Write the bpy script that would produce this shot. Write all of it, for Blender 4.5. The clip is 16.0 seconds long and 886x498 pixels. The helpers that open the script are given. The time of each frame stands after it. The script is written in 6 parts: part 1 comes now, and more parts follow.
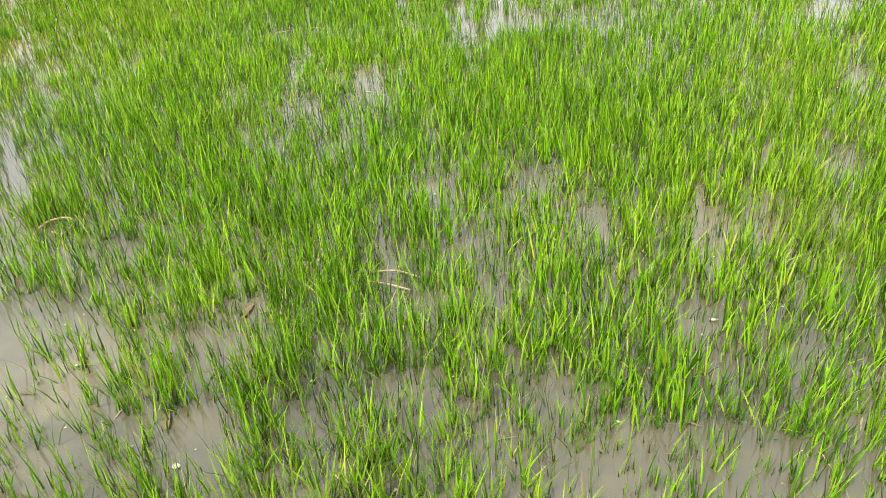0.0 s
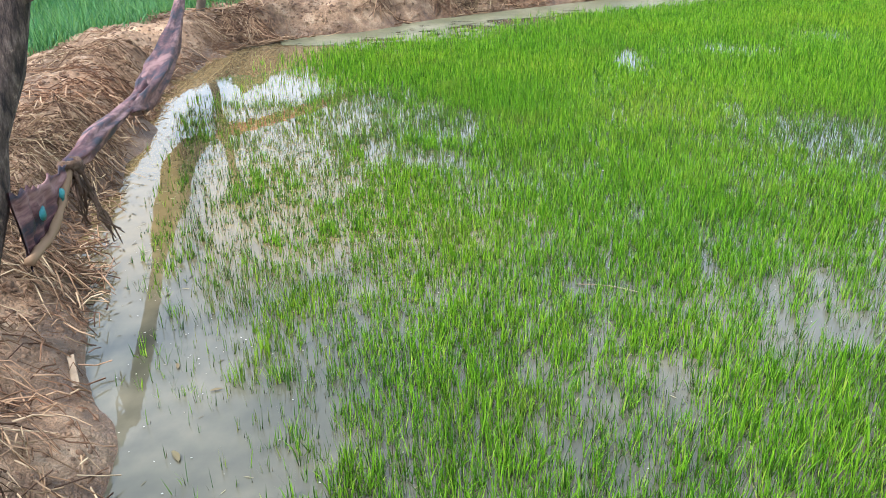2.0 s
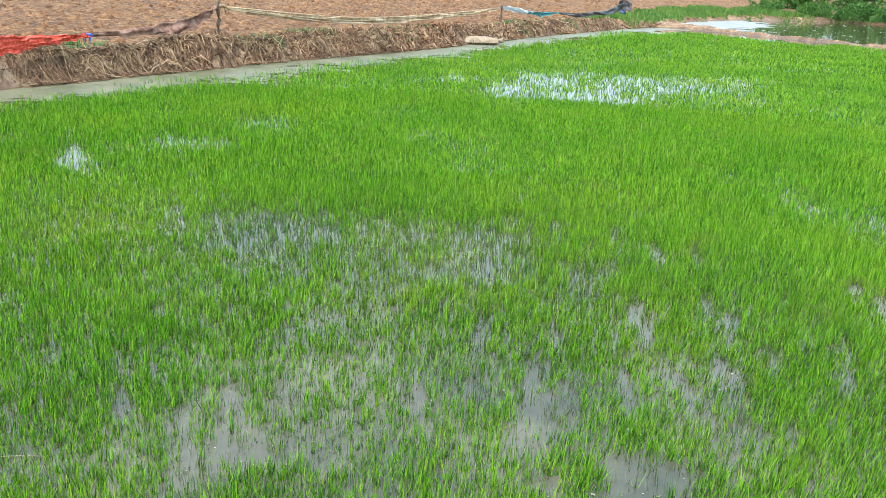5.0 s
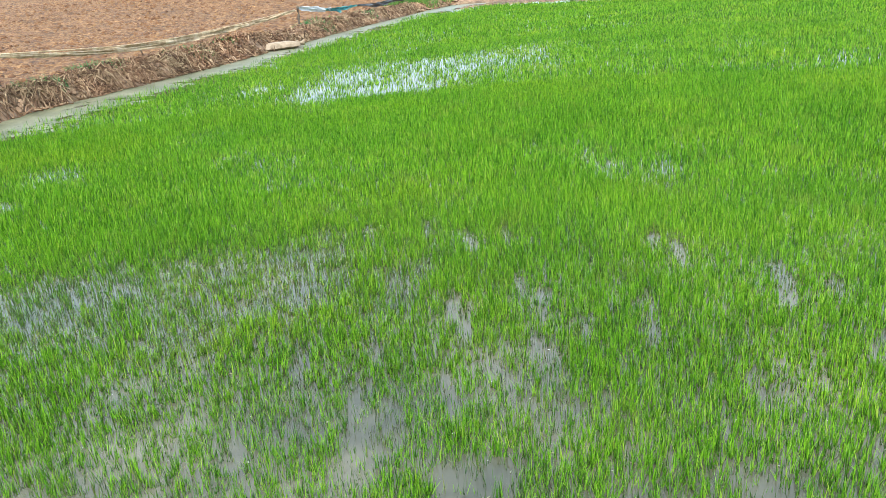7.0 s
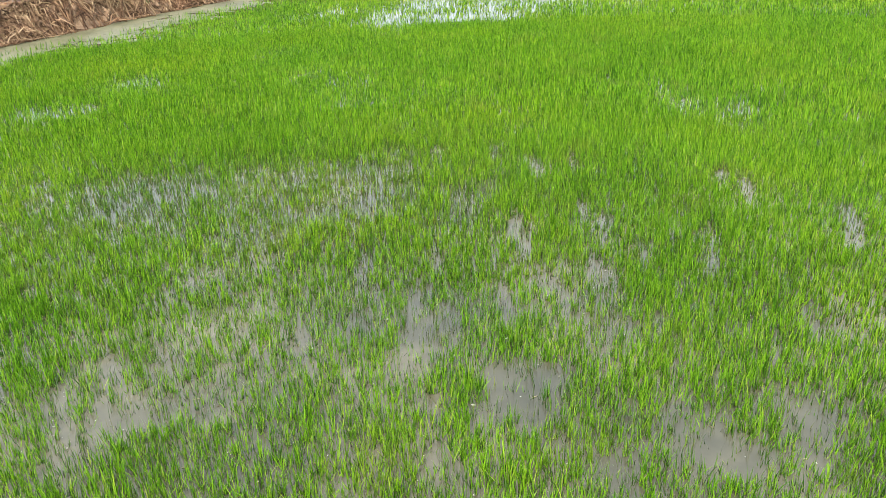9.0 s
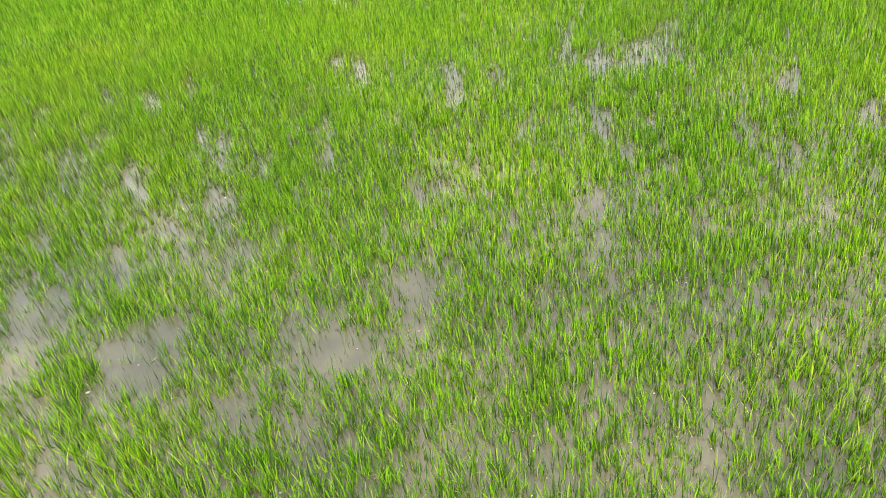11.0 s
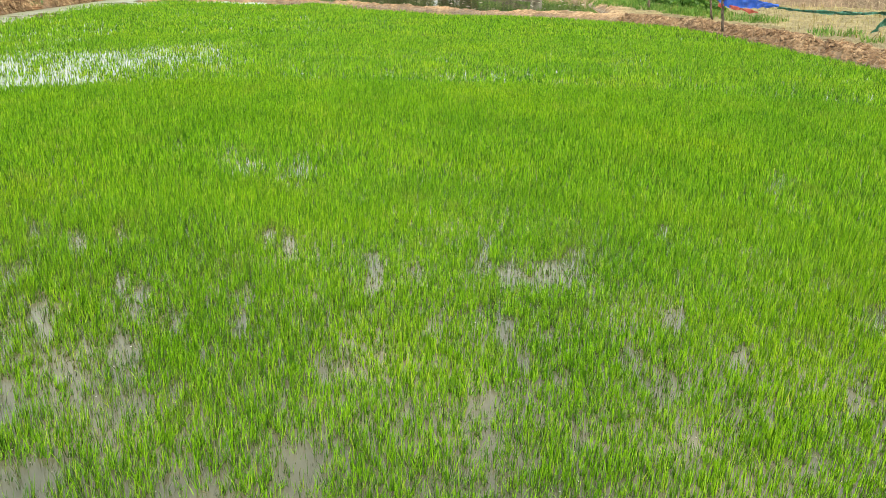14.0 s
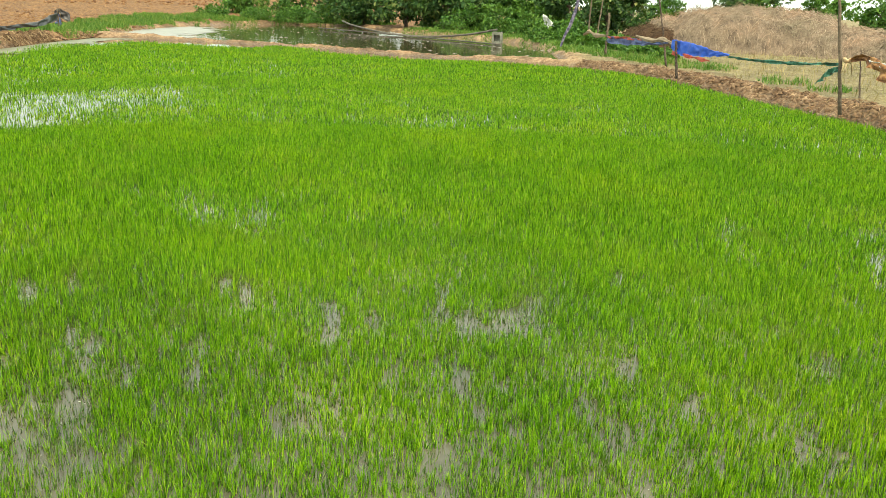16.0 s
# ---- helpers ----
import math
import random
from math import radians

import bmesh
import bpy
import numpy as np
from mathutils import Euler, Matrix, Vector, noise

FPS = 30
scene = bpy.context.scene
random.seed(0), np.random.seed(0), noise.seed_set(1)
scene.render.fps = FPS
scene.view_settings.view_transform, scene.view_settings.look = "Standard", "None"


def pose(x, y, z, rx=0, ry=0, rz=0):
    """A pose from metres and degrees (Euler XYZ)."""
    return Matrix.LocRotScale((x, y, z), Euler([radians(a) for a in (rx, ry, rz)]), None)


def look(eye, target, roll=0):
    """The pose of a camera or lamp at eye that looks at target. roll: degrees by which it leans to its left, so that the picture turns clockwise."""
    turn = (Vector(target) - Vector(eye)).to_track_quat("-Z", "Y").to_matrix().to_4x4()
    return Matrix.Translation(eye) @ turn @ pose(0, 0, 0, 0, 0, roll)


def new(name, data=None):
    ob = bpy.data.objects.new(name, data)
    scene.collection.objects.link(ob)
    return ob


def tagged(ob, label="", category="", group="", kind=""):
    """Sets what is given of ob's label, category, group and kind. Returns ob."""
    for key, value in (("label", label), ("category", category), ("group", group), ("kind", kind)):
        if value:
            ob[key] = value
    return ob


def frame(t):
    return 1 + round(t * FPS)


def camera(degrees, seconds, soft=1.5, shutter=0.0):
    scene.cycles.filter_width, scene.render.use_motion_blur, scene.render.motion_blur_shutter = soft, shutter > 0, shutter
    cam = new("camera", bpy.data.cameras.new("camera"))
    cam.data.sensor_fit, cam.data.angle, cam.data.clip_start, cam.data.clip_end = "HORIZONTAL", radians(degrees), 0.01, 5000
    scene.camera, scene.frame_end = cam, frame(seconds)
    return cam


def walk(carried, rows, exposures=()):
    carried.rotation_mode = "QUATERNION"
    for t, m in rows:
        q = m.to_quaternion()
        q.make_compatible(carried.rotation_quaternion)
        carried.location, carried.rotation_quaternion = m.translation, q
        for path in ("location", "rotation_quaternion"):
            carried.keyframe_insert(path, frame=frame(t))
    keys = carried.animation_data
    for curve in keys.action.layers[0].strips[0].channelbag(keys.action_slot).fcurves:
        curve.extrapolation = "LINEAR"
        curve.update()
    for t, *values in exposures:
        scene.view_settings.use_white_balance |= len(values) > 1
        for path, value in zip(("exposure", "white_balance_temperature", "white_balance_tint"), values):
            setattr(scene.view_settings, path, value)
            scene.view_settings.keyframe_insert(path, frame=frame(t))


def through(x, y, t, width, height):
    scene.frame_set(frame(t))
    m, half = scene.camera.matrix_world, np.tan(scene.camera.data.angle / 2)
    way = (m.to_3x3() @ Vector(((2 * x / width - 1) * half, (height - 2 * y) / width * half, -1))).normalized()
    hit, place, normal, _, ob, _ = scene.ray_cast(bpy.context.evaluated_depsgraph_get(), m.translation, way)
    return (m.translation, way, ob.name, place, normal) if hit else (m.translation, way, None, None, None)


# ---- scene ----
cam = camera(59.2, 16.0, soft=0.5)
PATH = [
    (0, (1.401, 1.580, 0.900), (-0.180, 2.111, -0.204), -5.4),
    (0.5, (1.391, 1.509, 0.910), (-0.256, 1.833, -0.177), -6.0),
    (0.8, (1.369, 1.507, 0.959), (-0.292, 1.709, -0.137), -3.4),
    (1, (1.357, 1.564, 1.081), (-0.327, 1.694, 0.009), -0.4),
    (1.2, (1.289, 1.592, 1.262), (-0.416, 1.644, 0.217), 0.4),
    (1.4, (1.056, 1.511, 1.271), (-0.701, 1.634, 0.323), -5.8),
    (1.5, (1.027, 1.484, 1.222), (-0.75, 1.62, 0.315), -2.9),
    (2, (1.07, 1.434, 1.321), (-0.762, 1.478, 0.518), -2.1),
    (2.5, (1.05, 1.425, 1.373), (-0.817, 1.547, 0.668), -2.0),
    (3, (1.023, 1.49, 1.555), (-0.8, 1.933, 0.861), -1.7),
    (3.5, (1.044, 1.547, 1.602), (-0.714, 2.223, 0.927), 0.4),
    (4, (1.066, 1.635, 1.615), (-0.635, 2.456, 0.958), 1.2),
    (4.5, (1.089, 1.72, 1.609), (-0.518, 2.714, 0.956), 2.3),
    (5, (1.173, 1.872, 1.614), (-0.321, 3.031, 0.963), 2.8),
    (5.2, (1.209, 1.917, 1.611), (-0.223, 3.147, 0.951), 2.8),
    (7.3, (1.258, 2.155, 1.689), (0.032, 3.583, 1.012), -5.3),
    (7.5, (1.233, 2.105, 1.663), (-0.017, 3.511, 0.986), -3.8),
    (8, (1.206, 2.024, 1.603), (-0.119, 3.359, 0.923), -1.5),
    (8.2, (1.195, 2.025, 1.612), (-0.141, 3.341, 0.915), -1.5),
    (10.3, (1.66, 2.13, 1.588), (0.592, 3.447, 0.529), -2.7),
    (10.5, (1.671, 2.194, 1.476), (0.739, 3.589, 0.387), -2.5),
    (11, (1.741, 2.444, 1.58), (0.985, 3.934, 0.48), -11.6),
    (11.5, (1.73, 2.422, 1.53), (1.031, 3.968, 0.471), -8.6),
    (12, (1.728, 2.372, 1.571), (1.058, 3.996, 0.614), -3.4),
    (12.5, (1.805, 2.304, 1.65), (1.138, 4.024, 0.879), 0.6),
    (13, (1.819, 2.29, 1.681), (1.149, 4.019, 0.931), 0.3),
    (13.5, (1.834, 2.305, 1.662), (1.188, 4.05, 0.927), 0.5),
    (14, (1.837, 2.311, 1.657), (1.237, 4.089, 0.967), 0.9),
    (14.5, (1.856, 2.319, 1.717), (1.305, 4.132, 1.078), 1.4),
    (15, (1.863, 2.304, 1.735), (1.334, 4.135, 1.13), 1.6),
    (15.5, (1.866, 2.304, 1.723), (1.338, 4.139, 1.128), 1.7),
    (16, (1.87, 2.314, 1.719), (1.348, 4.152, 1.127), 1.7),
]
walk(cam, [(t, look(eye, target, roll)) for t, eye, target, roll in PATH],
     [(0, 1.27, 7400, 13), (0.5, 1.14, 7200, 14), (1.0, 1.1, 6900, 14), (1.5, 1.18, 6100, 14), (2.2, 1.02, 5900, 12), (5, 0.97, 5900, 4), (8, 0.97, 6200, 6), (10.4, 1.1, 7500, 15), (11, 1.19, 7300, 12), (12, 1.19, 7500, 9), (12.5, 1.05, 7700, 5), (14.5, 0.93, 7800, 0), (16, 0.8, 8200, -4)])

# ---- sky, sun ----
world = bpy.data.worlds.new("sky")
scene.world = world
world.use_nodes = True
wn = world.node_tree
sky = wn.nodes.new("ShaderNodeTexSky")
sky.sky_type, sky.sun_disc, sky.sun_elevation, sky.sun_rotation = "NISHITA", False, radians(58), radians(150)
sky.air_density, sky.dust_density, sky.ozone_density = 1.0, 6.0, 1.0
cloud = wn.nodes.new("ShaderNodeMix")
cloud.data_type = "RGBA"
cloud.inputs["Factor"].default_value = 0.6
cloud.inputs["B"].default_value = (8.1, 9.4, 10.3, 1)
wn.links.new(sky.outputs[0], cloud.inputs["A"])
wn.links.new(cloud.outputs["Result"], wn.nodes["Background"].inputs[0])
wn.nodes["Background"].inputs[1].default_value = 0.138
sun = new("sun", bpy.data.lights.new("sun", "SUN"))
sun.data.energy, sun.data.angle, sun.data.color = 2.5, radians(10), (1.0, 0.95, 0.86)
sun.matrix_world = look((0, 0, 30), (-9.4, 16.2, 0.0))

# ---- materials ----
def node_mat(name):
    m = bpy.data.materials.new(name)
    m.use_nodes = True
    nt = m.node_tree
    return m, nt, nt.nodes["Principled BSDF"]


def noise_node(nt, scale, detail=4.0, rough=0.6, vec=None):
    n = nt.nodes.new("ShaderNodeTexNoise")
    n.inputs["Scale"].default_value, n.inputs["Detail"].default_value, n.inputs["Roughness"].default_value = scale, detail, rough
    if vec is not None:
        nt.links.new(vec, n.inputs["Vector"])
    return n


def ramp_node(nt, fac, stops):
    r = nt.nodes.new("ShaderNodeValToRGB")
    while len(r.color_ramp.elements) < len(stops):
        r.color_ramp.elements.new(0.5)
    for e, (p, c) in zip(r.color_ramp.elements, stops):
        e.position, e.color = p, (*c, 1)
    nt.links.new(fac, r.inputs[0])
    return r


def mix_node(nt, fac, a, b, mode="MIX"):
    m = nt.nodes.new("ShaderNodeMix")
    m.data_type, m.blend_type = "RGBA", mode
    for sock, v in (("Factor", fac), ("A", a), ("B", b)):
        if isinstance(v, (int, float)):
            m.inputs[sock].default_value = v
        elif isinstance(v, tuple):
            m.inputs[sock].default_value = (*v, 1)
        else:
            nt.links.new(v, m.inputs[sock])
    return m.outputs["Result"]


def bump_node(nt, height, strength, distance, bsdf):
    b = nt.nodes.new("ShaderNodeBump")
    b.inputs["Strength"].default_value, b.inputs["Distance"].default_value = strength, distance
    nt.links.new(height, b.inputs["Height"])
    nt.links.new(b.outputs[0], bsdf.inputs["Normal"])


def place(nt):
    return nt.nodes.new("ShaderNodeNewGeometry").outputs["Position"]


def rough_mat(name, dark, mid, light, scale, rough=0.85, bump=0.5, dist=0.02, fine=6.0, metal=0.0):
    """A surface with broad stains and fine grain."""
    m, nt, b = node_mat(name)
    p = place(nt)
    broad, grain = noise_node(nt, scale, 4, 0.6, p), noise_node(nt, scale * fine, 5, 0.7, p)
    c = ramp_node(nt, broad.outputs["Fac"], [(0.3, dark), (0.5, mid), (0.7, light)]).outputs[0]
    g = ramp_node(nt, grain.outputs["Fac"], [(0.3, (0.55, 0.55, 0.55)), (0.7, (1.25, 1.25, 1.25))]).outputs[0]
    nt.links.new(mix_node(nt, 1.0, c, g, "MULTIPLY"), b.inputs["Base Color"])
    b.inputs["Roughness"].default_value, b.inputs["Metallic"].default_value = rough, metal
    bump_node(nt, grain.outputs["Fac"], bump, dist, b)
    return m


def bark_mat():
    """Dark bark, cracked along the stem."""
    m, nt, b = node_mat("bark")
    mp = nt.nodes.new("ShaderNodeMapping")
    mp.inputs["Scale"].default_value = (1.0, 1.0, 0.22)
    nt.links.new(place(nt), mp.inputs["Vector"])
    crack, fleck = noise_node(nt, 55, 5, 0.7, mp.outputs[0]), noise_node(nt, 26, 4, 0.7, place(nt))
    c = ramp_node(nt, crack.outputs["Fac"], [(0.38, (0.018, 0.012, 0.01)), (0.52, (0.085, 0.058, 0.045)), (0.68, (0.23, 0.175, 0.14))]).outputs[0]
    f = ramp_node(nt, fleck.outputs["Fac"], [(0.6, (1.0, 1.0, 1.0)), (0.72, (2.4, 2.3, 2.2))]).outputs[0]
    nt.links.new(mix_node(nt, 1.0, c, f, "MULTIPLY"), b.inputs["Base Color"])
    b.inputs["Roughness"].default_value = 0.9
    bump_node(nt, crack.outputs["Fac"], 1.0, 0.03, b)
    return m


def leaf_mat(name, stops, through=0.35, rough=0.45, patch=None, sere=0.0):
    """Leaves and blades: each its own shade, and light that comes through them."""
    m, nt, b = node_mat(name)
    geo = nt.nodes.new("ShaderNodeNewGeometry")
    c = ramp_node(nt, geo.outputs["Random Per Island"], stops).outputs[0]
    n = noise_node(nt, 0.55, 3, 0.55, geo.outputs["Position"])
    tone = ramp_node(nt, n.outputs["Fac"], patch or [(0.33, (0.8, 0.88, 0.85)), (0.5, (1.0, 1.0, 1.0)), (0.68, (1.22, 1.06, 1.0))]).outputs[0]
    c = mix_node(nt, 1.0, c, tone, "MULTIPLY")
    if sere:
        n2 = noise_node(nt, 2.1, 4, 0.6, geo.outputs["Position"])
        c = mix_node(nt, ramp_node(nt, n2.outputs["Fac"], [(0.55, (0, 0, 0)), (0.72, (sere, sere, sere))]).outputs[0], c, (0.22, 0.25, 0.05))
    nt.links.new(c, b.inputs["Base Color"])
    b.inputs["Roughness"].default_value = rough
    b.inputs["Specular IOR Level"].default_value = 0.22
    t = nt.nodes.new("ShaderNodeBsdfTranslucent")
    nt.links.new(mix_node(nt, 1.0, c, (1.25, 1.15, 0.6), "MULTIPLY"), t.inputs["Color"])
    mx = nt.nodes.new("ShaderNodeMixShader")
    mx.inputs[0].default_value = through
    nt.links.new(b.outputs[0], mx.inputs[1])
    nt.links.new(t.outputs[0], mx.inputs[2])
    nt.links.new(mx.outputs[0], nt.nodes["Material Output"].inputs["Surface"])
    return m


def ground_mat():
    """Wet grey-brown mud, red ploughed soil and pale stubble soil, laid out by two attributes of the sheet."""
    m, nt, b = node_mat("ground_soil")
    p = place(nt)
    n1, n2, n3 = noise_node(nt, 0.7, 5, 0.6, p), noise_node(nt, 7, 5, 0.65, p), noise_node(nt, 45, 4, 0.7, p)
    red = ramp_node(nt, n2.outputs["Fac"], [(0.34, (0.055, 0.02, 0.008)), (0.5, (0.19, 0.087, 0.03)), (0.64, (0.36, 0.205, 0.085))]).outputs[0]
    mud = ramp_node(nt, n2.outputs["Fac"], [(0.32, (0.17, 0.102, 0.06)), (0.5, (0.36, 0.23, 0.138)), (0.68, (0.51, 0.375, 0.25))]).outputs[0]
    pale = ramp_node(nt, n2.outputs["Fac"], [(0.3, (0.144, 0.114, 0.054)), (0.5, (0.228, 0.186, 0.096)), (0.7, (0.300, 0.258, 0.144))]).outputs[0]
    a1, a2 = nt.nodes.new("ShaderNodeAttribute"), nt.nodes.new("ShaderNodeAttribute")
    a1.attribute_name, a2.attribute_name = "mud", "pale"
    c = mix_node(nt, a2.outputs["Fac"], red, pale)
    c = mix_node(nt, a1.outputs["Fac"], c, mud)
    broad = ramp_node(nt, n1.outputs["Fac"], [(0.3, (0.78, 0.78, 0.8)), (0.7, (1.18, 1.15, 1.1))]).outputs[0]
    n4 = noise_node(nt, 1.9, 4, 0.7, p)
    clods = ramp_node(nt, n4.outputs["Fac"], [(0.36, (0.5, 0.46, 0.42)), (0.5, (1.0, 1.0, 1.0)), (0.68, (1.28, 1.25, 1.2))]).outputs[0]
    c = mix_node(nt, 0.8, c, clods, "MULTIPLY")
    grain = ramp_node(nt, n3.outputs["Fac"], [(0.3, (0.7, 0.7, 0.7)), (0.7, (1.2, 1.2, 1.2))]).outputs[0]
    c = mix_node(nt, 1.0, mix_node(nt, 1.0, c, broad, "MULTIPLY"), grain, "MULTIPLY")
    nt.links.new(c, b.inputs["Base Color"])
    a3 = nt.nodes.new("ShaderNodeAttribute")
    a3.attribute_name = "wet"
    c = mix_node(nt, a3.outputs["Fac"], c, mix_node(nt, 1.0, c, (0.5, 0.46, 0.42), "MULTIPLY"))
    nt.links.new(c, b.inputs["Base Color"])
    gloss = nt.nodes.new("ShaderNodeMapRange")
    gloss.inputs["To Min"].default_value, gloss.inputs["To Max"].default_value = 0.88, 0.4
    nt.links.new(a3.outputs["Fac"], gloss.inputs["Value"])
    nt.links.new(gloss.outputs[0], b.inputs["Roughness"])
    s = nt.nodes.new("ShaderNodeMath")
    s.operation = "ADD"
    nt.links.new(n2.outputs["Fac"], s.inputs[0])
    nt.links.new(n3.outputs["Fac"], s.inputs[1])
    bump_node(nt, s.outputs[0], 0.9, 0.06, b)
    return m


def water_mat(name, silt, shoal, ripple=0.07):
    """Muddy water: a mirror-smooth face over silt that shows through it, tan where the bed is shallow."""
    m, nt, b = node_mat(name)
    p = place(nt)
    n1, n2 = noise_node(nt, 1.1, 4, 0.6, p), noise_node(nt, 9, 4, 0.6, p)
    c = ramp_node(nt, n1.outputs["Fac"], silt).outputs[0]
    at = nt.nodes.new("ShaderNodeAttribute")
    at.attribute_name = "shoal"
    c = mix_node(nt, at.outputs["Fac"], c, shoal)
    g = ramp_node(nt, n2.outputs["Fac"], [(0.3, (0.8, 0.8, 0.8)), (0.7, (1.15, 1.13, 1.1))]).outputs[0]
    nt.links.new(mix_node(nt, 1.0, c, g, "MULTIPLY"), b.inputs["Base Color"])
    b.inputs["Roughness"].default_value, b.inputs["IOR"].default_value = 0.015, 1.52
    b.inputs["Specular IOR Level"].default_value = 0.5
    w = noise_node(nt, 14, 2, 0.5, p)
    bump_node(nt, w.outputs["Fac"], ripple, 0.004, b)
    return m


def film_mat(name, dark, mid, light, scale, fleck):
    """A thin film on water that breaks up into flecks where it covers less."""
    m = rough_mat(name, dark, mid, light, scale, 0.35, 0.3, 0.01)
    nt = m.node_tree
    at = nt.nodes.new("ShaderNodeAttribute")
    at.attribute_name = "cover"
    n = noise_node(nt, fleck, 5, 0.75, place(nt))
    add = nt.nodes.new("ShaderNodeMath")
    add.operation = "ADD"
    nt.links.new(at.outputs["Fac"], add.inputs[0])
    nt.links.new(n.outputs["Fac"], add.inputs[1])
    fac = ramp_node(nt, add.outputs[0], [(0.0, (0, 0, 0)), (0.78, (0, 0, 0)), (1.0, (1, 1, 1))]).outputs[0]
    half = nt.nodes.new("ShaderNodeMath")
    half.operation = "MULTIPLY"
    half.inputs[1].default_value = 0.9
    nt.links.new(fac, half.inputs[0])
    mx, clear = nt.nodes.new("ShaderNodeMixShader"), nt.nodes.new("ShaderNodeBsdfTransparent")
    nt.links.new(half.outputs[0], mx.inputs[0])
    nt.links.new(clear.outputs[0], mx.inputs[1])
    nt.links.new(nt.nodes["Principled BSDF"].outputs[0], mx.inputs[2])
    nt.links.new(mx.outputs[0], nt.nodes["Material Output"].inputs["Surface"])
    return m


def cloth_mat(name, a, b_, c_, scale=9.0, rough=0.7, weave=160.0, along=1.0):
    """Woven cloth; along under 1 draws its stains out along x."""
    m, nt, b = node_mat(name)
    mp = nt.nodes.new("ShaderNodeMapping")
    mp.inputs["Scale"].default_value = (along, 1.0, 1.0)
    nt.links.new(place(nt), mp.inputs["Vector"])
    p = mp.outputs[0]
    n, wv = noise_node(nt, scale, 4, 0.65, p), noise_node(nt, weave, 2, 0.5, p)
    c = ramp_node(nt, n.outputs["Fac"], [(0.39, a), (0.5, b_), (0.62, c_)]).outputs[0]
    nt.links.new(c, b.inputs["Base Color"])
    b.inputs["Roughness"].default_value = rough
    bump_node(nt, wv.outputs["Fac"], 0.4, 0.004, b)
    return m


RICE = leaf_mat("rice_blade", [(0.0, (0.02, 0.07, 0.004)), (0.3, (0.055, 0.165, 0.008)), (0.6, (0.148, 0.335, 0.015)), (0.9, (0.215, 0.42, 0.022)), (1.0, (0.32, 0.41, 0.06))], 0.25, 0.4, sere=0.3)
RICE_DULL = leaf_mat("rice_blade_dull", [(0.0, (0.03, 0.075, 0.016)), (0.4, (0.07, 0.155, 0.025)), (0.8, (0.125, 0.24, 0.032)), (1.0, (0.22, 0.23, 0.07))], 0.3, 0.45, sere=0.5)
# stems dark by themselves, darker still for the shade between the blades
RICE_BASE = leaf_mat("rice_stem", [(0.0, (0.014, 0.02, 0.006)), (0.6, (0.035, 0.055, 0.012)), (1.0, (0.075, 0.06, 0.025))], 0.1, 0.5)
WEED = leaf_mat("weed_blade", [(0.0, (0.03, 0.11, 0.045)), (0.5, (0.07, 0.22, 0.085)), (1.0, (0.14, 0.3, 0.1))], 0.3, 0.5)
GRASS = leaf_mat("lush_grass", [(0.0, (0.04, 0.12, 0.018)), (0.5, (0.085, 0.2, 0.03)), (1.0, (0.2, 0.28, 0.08))], 0.3, 0.5)
LEAF = leaf_mat("bush_leaf", [(0.0, (0.03, 0.085, 0.016)), (0.5, (0.065, 0.165, 0.032)), (1.0, (0.13, 0.25, 0.05))], 0.3, 0.45)
TREE_LEAF = leaf_mat("tree_leaf", [(0.0, (0.015, 0.045, 0.015)), (0.5, (0.035, 0.09, 0.025)), (0.9, (0.08, 0.15, 0.04)), (1.0, (0.2, 0.24, 0.09))], 0.2, 0.5)
STRAW = leaf_mat("straw", [(0.0, (0.055, 0.027, 0.015)), (0.35, (0.16, 0.088, 0.05)), (0.8, (0.33, 0.21, 0.125)), (1.0, (0.5, 0.37, 0.235))], 0.08, 0.75)
STUBBLE = leaf_mat("stubble", [(0.0, (0.180, 0.150, 0.060)), (0.5, (0.288, 0.252, 0.120)), (1.0, (0.372, 0.336, 0.192))], 0.15, 0.7)
ROT_STRAW = leaf_mat("rotten_stalk", [(0.0, (0.04, 0.02, 0.012)), (0.6, (0.1, 0.056, 0.034)), (1.0, (0.17, 0.105, 0.065))], 0.05, 0.8)
HEAP_STRAW = leaf_mat("heap_straw", [(0.0, (0.17, 0.12, 0.088)), (0.4, (0.25, 0.185, 0.14)), (0.8, (0.32, 0.245, 0.19)), (1.0, (0.4, 0.31, 0.23))], 0.05, 0.8)
HEAP_CORE = rough_mat("heap_core", (0.13, 0.09, 0.064), (0.22, 0.16, 0.118), (0.3, 0.225, 0.165), 2.2, 0.9, 0.9, 0.06)
OLD_CORE = rough_mat("rotten_straw", (0.04, 0.02, 0.012), (0.09, 0.05, 0.03), (0.17, 0.1, 0.06), 3.0, 0.9, 0.9, 0.06)
GROUND = ground_mat()
WATER = water_mat("field_water", [(0.3, (0.036, 0.038, 0.024)), (0.5, (0.073, 0.07, 0.048)), (0.7, (0.14, 0.127, 0.09))], (0.155, 0.115, 0.052))
SCUM = film_mat("scum", (0.1, 0.105, 0.055), (0.17, 0.17, 0.095), (0.25, 0.235, 0.15), 1.6, 14.0)
# pale colour that stands for the sky mirrored in the pond
SKY_GLARE = film_mat("sky_glare", (0.17, 0.165, 0.14), (0.26, 0.25, 0.22), (0.36, 0.35, 0.32), 0.9, 2.5)
POND = water_mat("pond_water", [(0.3, (0.055, 0.05, 0.03)), (0.5, (0.085, 0.072, 0.042)), (0.7, (0.12, 0.095, 0.06))], (0.12, 0.095, 0.06), 0.25)
